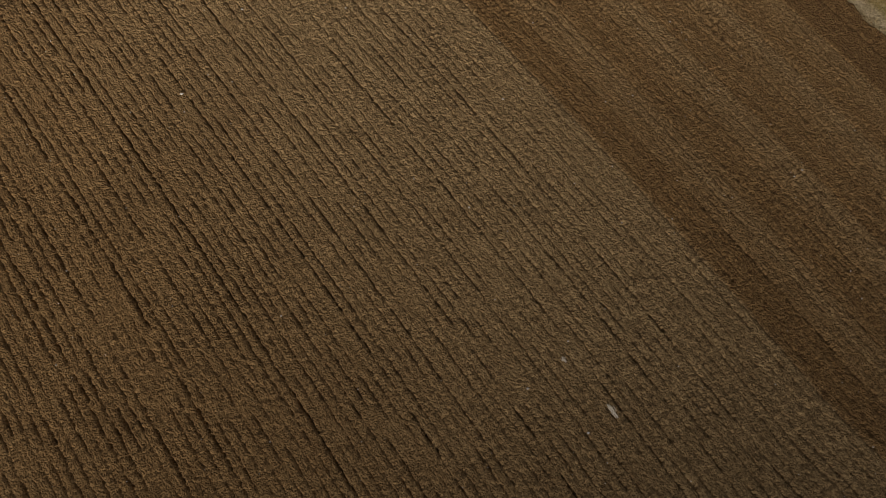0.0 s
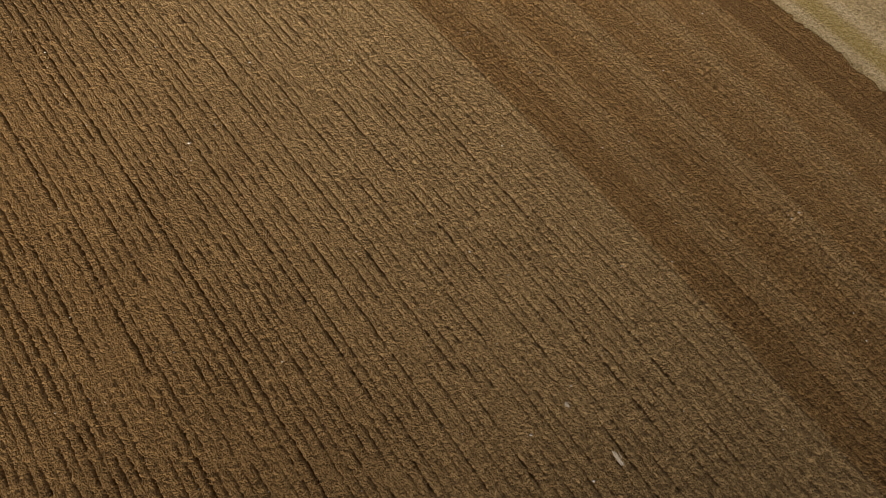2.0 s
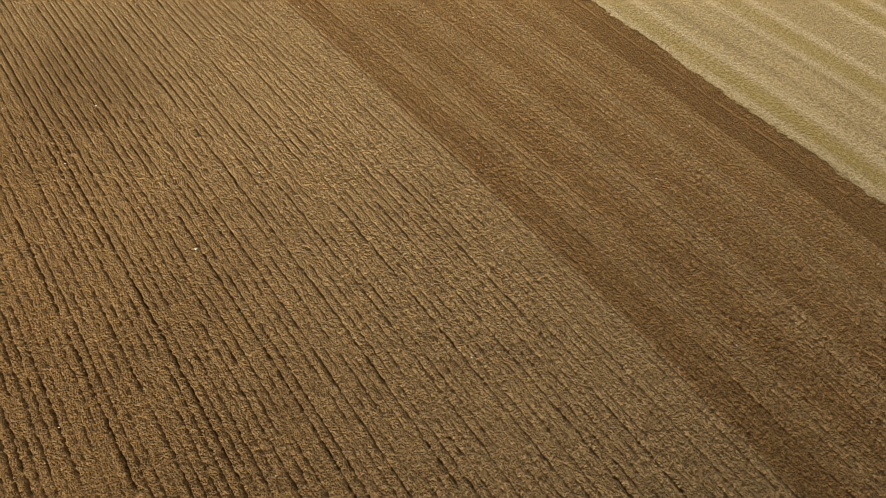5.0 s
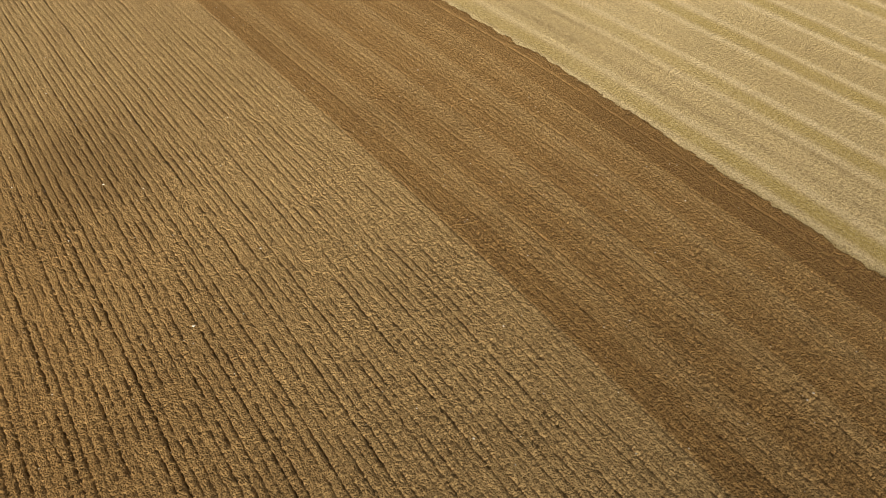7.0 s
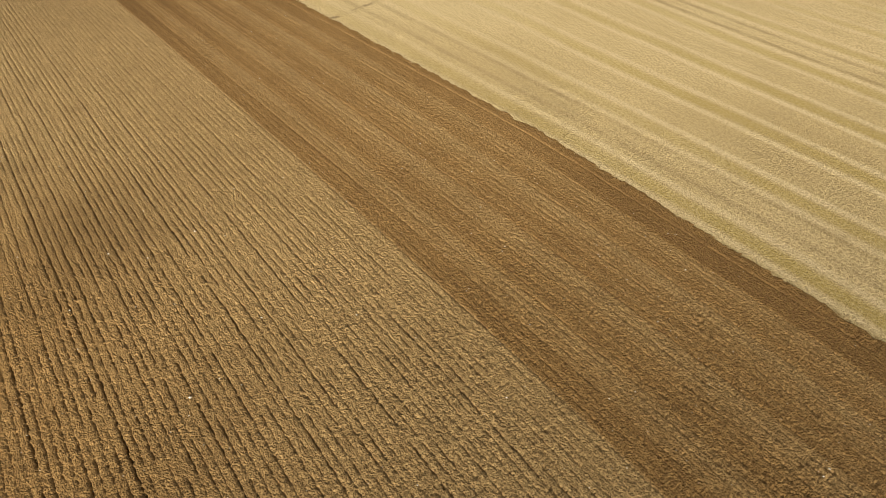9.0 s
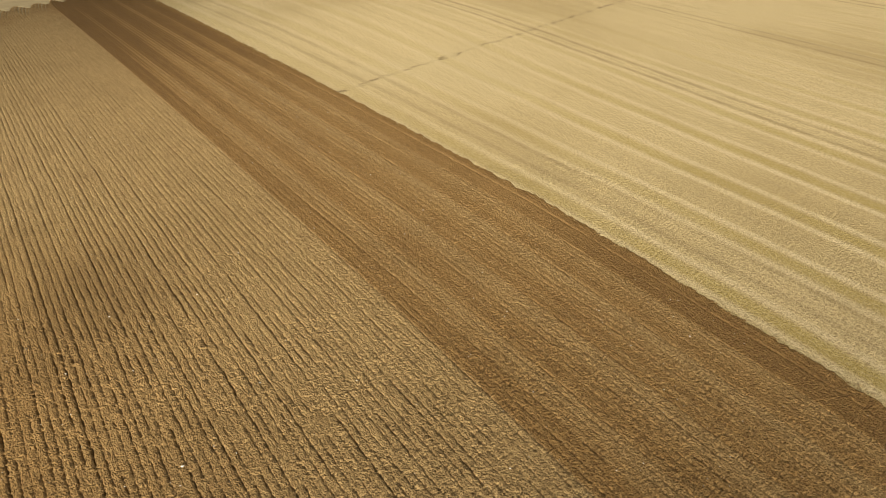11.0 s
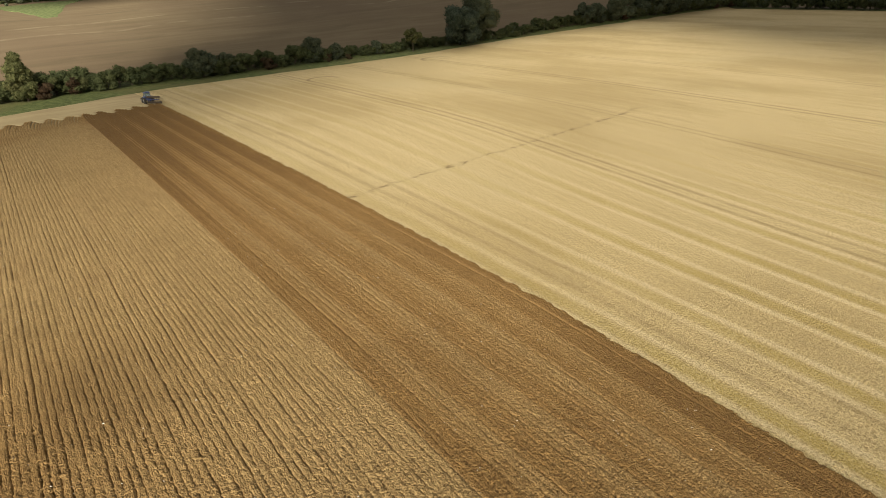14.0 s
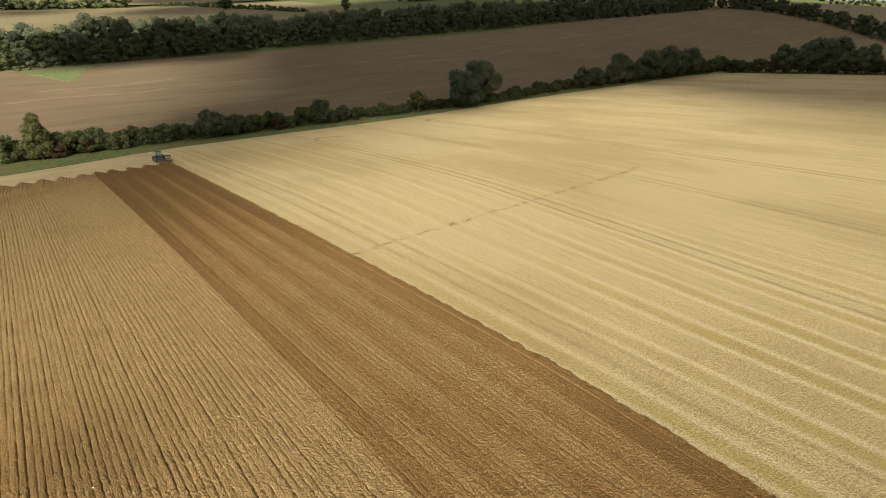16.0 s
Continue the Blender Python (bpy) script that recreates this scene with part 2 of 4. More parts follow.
def plain_field_material(name, a, b, c, stretch=(0.12, 1.4, 1), tracked=False):
    m = Mat(name, 0.95, 0.1)
    p = m.attr("sc")
    lines = m.noise(p, 0.30, 4, 0.6, stretch, 0.9)
    broad = m.noise(p, 0.012, 4, 0.55, (0.6, 1, 1))
    col = m.mix(m.span(lines, 0.22, 0.80), a, b)
    col = m.mix(m.span(broad, 0.40, 0.65, 0, 0.7), col, c)
    col = m.mix(m.span(m.noise(p, 2.5, 3), 0.3, 0.7, 0, 0.25), col, a)
    if tracked:  # drill lines and a wheel track that follow the long side of the field
        s, across, _ = m.split(p)
        wander = m.math("MULTIPLY", m.math("SUBTRACT", m.noise(p, 0.018, 2), 0.5), 26.0)
        line = m.math("SUBTRACT", m.math("ADD", s, wander), m.math("MULTIPLY", across, 0.05))
        broken = m.span(m.noise(p, 0.05, 3, 0.6, (0.5, 1, 1)), 0.40, 0.58)
        for at, half, tone, much in ((304.0, 1.2, (0.105, 0.083, 0.052), 0.40), (262.0, 0.3, (0.30, 0.245, 0.16), 0.5), (243.0, 0.3, (0.30, 0.245, 0.16), 0.5),
                                     (226.0, 1.0, (0.115, 0.090, 0.056), 0.35), (205.0, 1.0, (0.110, 0.088, 0.052), 0.35), (283.0, 0.8, (0.115, 0.092, 0.058), 0.4)):
            col = m.mix(m.math("MULTIPLY", band(m, line, at, half, 1.4), m.math("MULTIPLY", broken, much)), col, tone)
    m.bump(m.noise(p, 1.4, 4), 0.4, 0.2)
    return m.colour(col)


def grass_material():
    m = Mat("rough_grass", 0.9, 0.2)
    p = m.place()
    col = m.mix(m.span(m.noise(p, 0.9, 5, 0.6), 0.3, 0.7), (0.066, 0.086, 0.027), (0.145, 0.166, 0.058))
    col = m.mix(m.span(m.noise(p, 0.06, 4), 0.45, 0.65, 0, 0.6), col, (0.14, 0.125, 0.05))
    m.bump(m.noise(p, 3.0, 4), 0.8, 0.3)
    return m.colour(col)


def leaf_material(name, dark, light, other):
    m = Mat(name, 0.85, 0.08)
    col = m.mix(m.span(m.island(), 0.0, 1.0), dark, light)
    col = m.mix(m.span(m.noise(m.place(), 0.25, 3), 0.45, 0.7, 0, 0.7), col, other)
    col = m.mix(m.math("MULTIPLY", m.chance(), 0.35), col, other)
    m.colour(col)
    thin = m.t.nodes.new("ShaderNodeBsdfTranslucent")
    m.t.links.new(col, thin.inputs["Color"])
    both = m.t.nodes.new("ShaderNodeMixShader")
    both.inputs[0].default_value = 0.38
    m.t.links.new(m.b.outputs[0], both.inputs[1])
    m.t.links.new(thin.outputs[0], both.inputs[2])
    m.t.links.new(both.outputs[0], m.t.nodes["Material Output"].inputs["Surface"])
    return m.m


def bark_material():
    m = Mat("bark", 0.9, 0.2)
    n = m.noise(m.place(), 4.0, 5, 0.65, (1, 1, 0.25))
    m.bump(n, 0.8, 0.05)
    return m.colour(m.mix(m.span(n, 0.35, 0.65), (0.05, 0.036, 0.024), (0.15, 0.12, 0.09)))


def paint_material(name, col, rough=0.35, metal=0.0):
    m = Mat(name, rough, 0.5)
    m.b.inputs["Metallic"].default_value = metal
    dust = m.noise(m.place(), 5.0, 4)
    return m.colour(m.mix(m.span(dust, 0.45, 0.75, 0, 0.5), col, (0.20, 0.14, 0.08)))


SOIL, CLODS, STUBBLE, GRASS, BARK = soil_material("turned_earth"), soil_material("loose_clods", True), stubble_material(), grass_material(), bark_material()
BROWN = plain_field_material("bare_brown_field", (0.152, 0.114, 0.069), (0.215, 0.167, 0.103), (0.150, 0.108, 0.070), (0.8, 0.09, 1), True)
TRODDEN = plain_field_material("trodden_headland", (0.315, 0.245, 0.138), (0.455, 0.368, 0.215), (0.350, 0.275, 0.155), (1.2, 0.25, 1))
PALE = plain_field_material("pale_stubble", (0.19, 0.155, 0.088), (0.26, 0.220, 0.132), (0.21, 0.178, 0.095))
LEAF = leaf_material("green_leaves", (0.053, 0.068, 0.031), (0.110, 0.128, 0.054), (0.113, 0.113, 0.049))
LEAF_DARK = leaf_material("dark_leaves", (0.065, 0.083, 0.040), (0.130, 0.150, 0.068), (0.125, 0.135, 0.057))
# paler, bluer green for the farther trees: distance haze mixed into the leaf colour
LEAF_HAZY = leaf_material("hazy_leaves", (0.080, 0.099, 0.064), (0.145, 0.166, 0.103), (0.140, 0.150, 0.085))
LEAF_GREY = leaf_material("grey_green_leaves", (0.060, 0.080, 0.058), (0.130, 0.156, 0.108), (0.098, 0.122, 0.076))
LEAF_RED = leaf_material("rust_leaves", (0.064, 0.040, 0.025), (0.109, 0.067, 0.042), (0.082, 0.071, 0.036))
LEAF_PALE = leaf_material("yellow_green_leaves", (0.085, 0.096, 0.040), (0.190, 0.196, 0.082), (0.155, 0.146, 0.062))


# ---- mesh helpers ----
def mesh_object(name, verts, faces, material, parent=None, label="", smooth_shade=True, attrs=None):
    me = bpy.data.meshes.new(name)
    v = np.asarray(verts, np.float32).reshape(-1, 3)
    f = np.asarray(faces, np.int32)
    n = f.shape[1]
    me.vertices.add(len(v))
    me.vertices.foreach_set("co", v.ravel())
    me.loops.add(f.size)
    me.loops.foreach_set("vertex_index", f.ravel())
    me.polygons.add(len(f))
    me.polygons.foreach_set("loop_start", np.arange(0, f.size, n, dtype=np.int32))
    me.polygons.foreach_set("use_smooth", np.full(len(f), smooth_shade))
    me.update(calc_edges=True)
    for key, (kind, values) in (attrs or {}).items():
        a = me.attributes.new(key, kind, "POINT")
        a.data.foreach_set("vector" if kind == "FLOAT_VECTOR" else "value", np.asarray(values, np.float32).ravel())
    me.materials.append(material)
    ob = new(name, me)
    if parent:
        ob.parent = parent
    if label:
        tagged(ob, label)
    return ob


def part(name, bm, material, parent, label=""):
    me = bpy.data.meshes.new(name)
    bm.to_mesh(me)
    bm.free()
    me.materials.append(material)
    ob = new(name, me)
    ob.parent = parent
    if label:
        tagged(ob, label)
    return ob


def grid_faces(rows, cols):
    i = np.arange((rows - 1) * cols).reshape(rows - 1, cols)[:, :-1].ravel()
    return np.stack([i, i + 1, i + cols + 1, i + cols], -1)


LATTICE = np.random.RandomState(7).rand(512, 512)


def value_noise(x, y):
    """Smooth random field in 0 to 1, one cell a unit."""
    xi, yi = np.floor(x).astype(int), np.floor(y).astype(int)
    fx, fy = x - xi, y - yi
    fx, fy = fx * fx * (3 - 2 * fx), fy * fy * (3 - 2 * fy)
    g = lambda a, b: LATTICE[(xi + a) % 512, (yi + b) % 512]
    return (g(0, 0) * (1 - fx) + g(1, 0) * fx) * (1 - fy) + (g(0, 1) * (1 - fx) + g(1, 1) * fx) * fy


def draped(name, s, c, material, dz=0.05, relief=None, parent=None, smooth_shade=True, swaths=False):
    """A sheet of land over a grid of s and c (2-D arrays)."""
    v = to_world(s, c, dz if relief is None else dz + relief)
    sc = np.stack([s, swath_c(s, c) if swaths else c, 0 * s], -1)
    return mesh_object(name, v, grid_faces(*s.shape)[:, ::-1], material, parent, "", smooth_shade, {"sc": ("FLOAT_VECTOR", sc)})


# ---- the ground, one sheet to the horizon ----
def build_ground():
    az = np.linspace(0, 2 * np.pi, 241)
    r = np.concatenate([[0.5], np.geomspace(4, 4600, 120)])
    R, A = np.meshgrid(r, az, indexing="ij")
    s, c = R * np.cos(A), R * np.sin(A)
    z = terrain(s, c) - 0.5 - 0.3 * smooth(100, 300, R) + 14 * (value_noise(s / 420 + 9, c / 420 + 3) - 0.5) * smooth(900, 1800, R)
    v = np.stack([s * US[0] + c * UC[0], s * US[1] + c * UC[1], z], -1)
    ob = mesh_object("ground", v, grid_faces(*s.shape), GRASS)
    tagged(ob, "rolling green-brown farmland under the fields", "ground", kind="structure")


build_ground()

# stubble field, finer near the fresh ploughing
def build_stubble():
    s1 = np.concatenate([np.arange(-60, -10, 2.0), np.arange(-10, 62, 2.0), np.arange(62, 176.1, 2.0)])
    k1 = np.concatenate([np.arange(30, 80, 1.5), np.arange(80, 331, 4.0)])
    S, K = np.meshgrid(s1, k1, indexing="ij")
    C = edge_c(S) + K
    C[:, -1] = SIDE_C - 3
    far = draped("stubble_field", S, C, STUBBLE, 0.0, swaths=True)
    tagged(far, "golden cut corn stubble field with straw bands", "field", kind="structure")
    s2 = np.concatenate([np.arange(-12, 60, 0.28), np.arange(60, 166.1, 0.8)])
    k2 = np.concatenate([np.arange(0, 24, 0.28), np.arange(24, 30.3, 0.8), [30.0]])
    k2 = np.unique(np.clip(k2, 0, 30.0))
    S, K = np.meshgrid(s2, k2, indexing="ij")
    C = edge_c(S) + K + (K < 0.01) * (0.16 * (value_noise(S * 2.3, S * 0 + 5) - 0.5) + 0.14 * (value_noise(S * 0.7, S * 0 + 9) - 0.5))
    rel = 0.05 * (value_noise(S * 1.7, C * 1.9) - 0.5)
    rel *= smooth(29.5, 27, K) * smooth(160, 120, S)
    near = draped("stubble_field", S, C, STUBBLE, 0.02, rel, swaths=True)
    tagged(near, "straw-coloured stubble strip beside the ploughed earth", "field", kind="structure")
    s3 = np.arange(132, 166.1, 0.4)
    c3 = np.arange(-110, 32, 0.5)
    S, K = np.meshgrid(s3, c3, indexing="ij")
    C = K + (edge_c(S) - 28.0) * smooth(0, 28, K)
    head = draped("headland", S, C, TRODDEN, -0.40 * smooth(0.3, -0.5, S - plough_end(C - sweep(S, C) - 1.1 * smooth(16, 10, C))))
    tagged(head, "trodden straw-coloured headland strip beside the hedge", "field", kind="structure")
    s4 = np.arange(161, 178, 1.0)
    c4 = np.arange(-140, 372, 3.0)
    S, C = np.meshgrid(s4, c4, indexing="ij")
    foot = np.interp(C, (-140, -4, 7, 20, 33, 57, 88, 117, 166, 228, 305, 372), (146, 152.5, 154.8, 157.8, 160.2, 161.0, 160.2, 160.4, 167.5, 172.0, 174.0, 174.5))
    k = (S - 161) / 16
    S = foot + (178 - foot) * k + 1.2 * (value_noise(C / 6, C * 0) - 0.5) * smooth(0.2, 0, k)
    rel = 0.35 * smooth(0, 0.15, k) * value_noise(S * 0.9, C * 0.9)
    v = draped("grass_verge", S, C, GRASS, 0.03, rel)
    tagged(v, "green grass verge along the hedge foot", "grass", kind="structure")
    s5 = np.arange(-60, 176, 3.0)
    c5 = np.arange(SIDE_C - 4, SIDE_C + 12, 2.0)
    S, C = np.meshgrid(s5, c5, indexing="ij")
    v = draped("grass_verge", S, C, GRASS, 0.05, 0.2 * value_noise(S, C))
    tagged(v, "grass verge beside the side hedge", "grass", kind="structure")


build_stubble()


def straw_material():
    m = Mat("cut_straw", 0.7, 0.3)
    p = m.attr("sc")
    col = m.mix(m.island(), (0.31, 0.230, 0.106), (0.50, 0.395, 0.205))
    near = m.math("PINGPONG", m.math("SUBTRACT", m.split(p)[1], 28.90), 2.93)
    col = m.mix(m.span(near, 0.42, 0.85, 0.8, 0.0), col, (0.28, 0.205, 0.045))
    return m.colour(col)


def build_tufts():
    """Standing stalks of the stubble, in tufts of crossed blades."""
    rnd = np.random.RandomState(17)
    s, k = rnd.uniform(-12, 130, 520000), rnd.uniform(0.0, 95, 520000)
    far = np.hypot(s, edge_c(s) + k)
    gate = np.exp(-(np.clip(far - 26, 0, None) / 27.0) ** 1.4) * (0.45 + 0.9 * value_noise(s * 0.8, k * 0.8 + 40))
    keep = rnd.rand(len(s)) < gate
    rim_s, rim_k = rnd.uniform(-12, 138, 3600), rnd.uniform(-0.12, 0.4, 3600)
    s, k = np.concatenate([s[keep], rim_s]), np.concatenate([k[keep], rim_k])
    c = edge_c(s) + k
    q = swath_c(s, c)
    near = np.abs(np.mod(q - 28.90 + 2.93, 5.86) - 2.93)
    high = 0.04 + 0.075 * rnd.rand(len(s)) - 0.03 * (near < 0.8) + 0.03 * (np.abs(near - 1.15) < 0.3)
    base = to_world(s, c, 0.0)
    verts, sc = [], []
    for turn in (0.0, 1.6):
        a = rnd.uniform(0, 6.28, len(s)) + turn
        w = (0.018 + 0.03 * rnd.rand(len(s)))[:, None]
        side = np.stack([np.cos(a), np.sin(a), 0 * a], -1) * w
        lean = np.stack([rnd.normal(0, 0.04, len(s)), rnd.normal(0, 0.04, len(s)), high], -1)
        verts.append(np.stack([base - side, base + side, base + lean], 1))
        sc.append(np.repeat(np.stack([s, q, 0 * s], -1)[:, None], 3, 1))
    v, sc = np.concatenate(verts).reshape(-1, 3), np.concatenate(sc).reshape(-1, 3)
    ob = mesh_object("stubble_tufts", v, np.arange(len(v)).reshape(-1, 3), straw_material(), smooth_shade=False, attrs={"sc": ("FLOAT_VECTOR", sc)})
    tagged(ob, "short cut straw stalks standing in the stubble", "stubble", kind="stuff")


build_tufts()


def build_far_fields():
    s, c = np.meshgrid(np.arange(176, 346, 5.0), np.arange(-200, 640, 8.0), indexing="ij")
    tagged(draped("brown_field", s, c, BROWN, 0.25), "bare brown harrowed field across the valley", "field", kind="structure")
    s, c = np.meshgrid(np.linspace(10, 176, 40), np.arange(SIDE_C + 7, 640, 7.0), indexing="ij")
    tagged(draped("brown_field", s, c, BROWN, 0.25), "bare brown field beyond the side hedge", "field", kind="structure")
    for s0, s1, c0, c1 in ((440, 740, -300, 330), (800, 1300, -500, 520)):
        s, c = np.meshgrid(np.linspace(s0, s1, 40), np.linspace(c0, c1, 60), indexing="ij")
        tagged(draped("pale_field", s, c, PALE, 0.6), "pale harvested field on the far slope", "field", kind="structure")
    s, c = np.meshgrid(np.linspace(60, 420, 40), np.linspace(640, 1250, 60), indexing="ij")
    tagged(draped("pale_field", s, c, PALE, 0.6), "pale harvested field beyond the wood", "field", kind="structure")


build_far_fields()


# ---- the ploughed land, furrow by furrow ----
def damp_of(c, s):
    """How fresh the earth is across the field: each pass dries from its far side, the last strip is newly turned. The
    near left of the old land is darker.
    """
    k = np.mod(c - OLD_C, PASS) / PASS
    fresh = smooth(OLD_C - 0.03, OLD_C + 0.12, c)
    dried = smooth(0.25, 0.85, k) * smooth(1.0, 0.95, k)
    first = smooth(OLD_C + PASS, OLD_C + PASS - 0.5, c)
    last = smooth(25.2, 25.5, c)
    near = 0.82 * smooth(9, -11, c) * smooth(68, 26, s)
    return 0.03 + near * (1 - fresh) + fresh * ((0.83 + 0.13 * first - (0.39 + 0.06 * first) * dried * (1 - 0.60 * smooth(50, 105, s))) * (1 - last) + (0.88 + 0.16 * smooth(28, 6, s)) * last)


def furrow_rows(c):
    if c < -30:
        return np.arange(-40, 141, 1.5)
    if c < -13:
        return np.concatenate([np.arange(-40, -4, 1.0), np.arange(-4, 45, 0.16), np.arange(45, 141, 0.8)])
    return np.concatenate([np.arange(-40, -18, 1.0), np.arange(-18, 34, 0.075), np.arange(34, 62, 0.18), np.arange(62, 141, 0.42)])


def billow(x, y):
    """Rounded lumps with creases between them, 0 to 1."""
    return np.abs(2 * value_noise(x, y) - 1)


def build_ploughing():
    field = new("ploughed_field")
    tagged(field, "ploughed brown earth in long parallel furrows", "ploughed land", kind="structure")
    rnd = np.random.RandomState(3)
    lo, hi = -62.0, LAST_C
    count = int((hi - lo) / FURROW)
    for k in range(count):
        c0 = hi - (k + 1) * FURROW
        wide = c0 > -30
        s = furrow_rows(c0)
        end = float(plough_end(c0 + 0.2)) + rnd.uniform(-0.2, 0.2)
        s = np.concatenate([s[s < end - 0.4], [end - 0.3, end]])
        u = np.array((0, 0.075, 0.16, 0.37, 0.62, 0.84, 0.925, 1.0)) if wide else np.linspace(0, 1, 5)
        S, Uu = np.meshgrid(s, u, indexing="ij")
        C = c0 + Uu * FURROW
        far = smooth(30, 62, S)
        C = C + 0.05 * (value_noise(S * 0.30, C * 0 + 50) - 0.5) + (1 - 0.75 * far) * (0.05 * (value_noise(S * 2.3, C * 2.0) - 0.5) + 0.07 * (value_noise(S * 5.0, C * 4.0) - 0.5))
        strip = k < 5  # newly turned, not yet rolled

        def groove(idx):
            """Depth along the groove between two slices: deep and broken on old land, fainter on new."""
            step = (idx - 35) % 8
            at = hi - idx * FURROW
            if idx == 1:  # the open wall of the last furrow
                return 0.20 * (0.7 + 0.5 * value_noise(S * 2.0, S * 0 + 31))
            if idx == 35:  # the open furrow where the older ploughing stopped
                return 0.09 * (0.5 + 0.6 * value_noise(S * 3.0, S * 0 + 77))
            if idx < 5:
                return 0.012 + 0 * S
            strong = 1.0 if step == 0 else 0.85 if step == 4 else 0.0
            deep = 0.030 + 0.048 * LATTICE[idx % 512, 11] + 0.058 * strong
            deep *= 1.15 - 0.018 * max(0.0, min(12.0, at)) if at < OLD_C else 0.75 + 0.60 * float(smooth(0.2, 0.8, (at - OLD_C) / PASS % 1.0))
            gap = smooth(0.08, 0.42, value_noise(S * 0.6 + idx * 17.3, S * 0 + idx * 3.1)) if strong or at > OLD_C else smooth(0.18, 0.52, value_noise(S * 0.75 + idx * 17.3, S * 0 + idx * 3.1))
            bead = 0.25 + 1.25 * smooth(0.30, 0.65, value_noise(S * 6.2 + 8, S * 0 + idx * 2.3)) * (0.5 + value_noise(S * 9.5 + idx, S * 0 + idx * 5.7))
            dash = 0.10 + 1.05 * smooth(0.36, 0.62, value_noise(S * 1.5 + idx * 7.7, S * 0 + idx)) * smooth(0.12, 0.45, value_noise(S * 0.21 + idx * 2.9, S * 0 + idx * 1.7))
            level = (0.150 if strong else 0.034 + 0.065 * LATTICE[idx % 512, 19]) * dash * (0.45 if OLD_C < at and not strong else 1.0)  # farther on the slices lie evenly
            return (1 - far) * deep * gap * bead * (0.75 + 0.6 * value_noise(S * 0.07, S * 0 + idx)) + far * level

        width = 0.06 + 0.06 * value_noise(S * 3.9, C * 0 + k)
        trench = -(groove(k + 1) * np.exp(-(Uu / width) ** 2) + groove(k) * np.exp(-((1 - Uu) / width) ** 2))
        hump = (0.026 if c0 < OLD_C else 0.012) * np.sin(np.pi * Uu)
        along, aside = S * 0.82 + C * 0.57, C * 0.82 - S * 0.57  # clods lie across the furrows at no set angle
        lumps = 0.022 * (billow(along * 4.1 + 60, aside * 4.6 + 70) - 0.33) + 0.068 * (billow(aside * 6.9 + 9, along * 7.5 + 44) - 0.33) + 0.050 * (billow(along * 10.3 + 90, aside * 9.7 + 20) - 0.33)
        grit = 0.026 * rnd.rand(*S.shape)
        grit[:, 0] = grit[:, -1] = 0.013
        rough = (0.55 + 0.9 * value_noise(S * 0.16 + 70, C * 0.16)) * (0.30 if strip else 0.95 + 0.10 * float(smooth(-6, 4, c0)) if c0 < OLD_C else 0.9)
        z = 0.06 + trench + hump + (lumps + grit) * rough * (1 - 0.4 * far)
        z = z - 0.30 * smooth(end - 0.5, end, S)
        hook = 1.1 * np.clip((S - (end - 9)) / 9, 0, 1) ** 2 * float(smooth(16, 10, c0))
        v = to_world(S, C + sweep(S, C) + hook, z)
        # fresh land darker farther on, and all of it patchily darker at the end
        d = damp_of(C, S) + 0.36 * smooth(48, 110, S) * smooth(9, 13, C) + 0.60 * smooth(116, 138, S) * value_noise(S * 0.2, C * 0.3)
        # soft patch of cloud shade at the left end, painted as darker earth
        d = d + 0.55 * np.exp(-((S - 121) / 10) ** 2 - ((C + 5) / 8) ** 2)
        if OLD_C < c0 < 25.2:  # each slice lies a little drier or damper than the next
            d = d + 0.22 * (LATTICE[k % 512, 40] - 0.5)
            ridge = float(smooth(0.30, 0.75, (c0 - OLD_C) / PASS % 1.0))
            d[:, 3] -= 0.34 * ridge * far[:, 3]  # paler crests, darker groove sides
            d[:, :2] += 0.12 * far[:, :2]
        # old land paler farther on
        d = d - 0.50 * smooth(34, 62, S) * smooth(OLD_C + 0.05, OLD_C - 0.05, C) * smooth(136, 112, S)
        sc = np.stack([S, C, 0 * S], -1)
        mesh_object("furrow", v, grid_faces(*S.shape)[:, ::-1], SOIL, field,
                    attrs={"sc": ("FLOAT_VECTOR", sc), "damp_shade": ("FLOAT", d)})


def build_spill():
    """Clods thrown over the edge of the stubble by the last furrow."""
    s = np.concatenate([np.arange(-14, 60, 0.09), np.arange(60, 141, 0.3)])
    u = np.linspace(0, 1, 9)
    S, Uu = np.meshgrid(s, u, indexing="ij")
    C = 27.40 + (0.40 + 0.32 * value_noise(S * 0.9, S * 0 + 2) + 0.22 * value_noise(S * 3.1, S * 0 + 8)) * Uu
    big, small = value_noise(S * 1.3 + 5, C * 1.5), value_noise(S * 5.5, C * 5.5 + 3)
    z = 0.03 + (0.03 + 0.09 * smooth(0.25, 0.75, big)) * np.sin(np.pi * np.clip(Uu * 0.9 + 0.08, 0, 1)) + 0.08 * (small - 0.5) + 0.03 * np.random.RandomState(6).rand(*S.shape) - 0.35 * smooth(0.85, 1.0, Uu)
    ob = mesh_object("spilled_earth", to_world(S, C + bow(S) + nip(S), z), grid_faces(*S.shape)[:, ::-1], SOIL,
                     attrs={"sc": ("FLOAT_VECTOR", np.stack([S, C, 0 * S], -1)), "damp_shade": ("FLOAT", np.full(S.shape, 1.02))})
    tagged(ob, "brown clods of earth spilled along the stubble edge", "earth", kind="stuff")


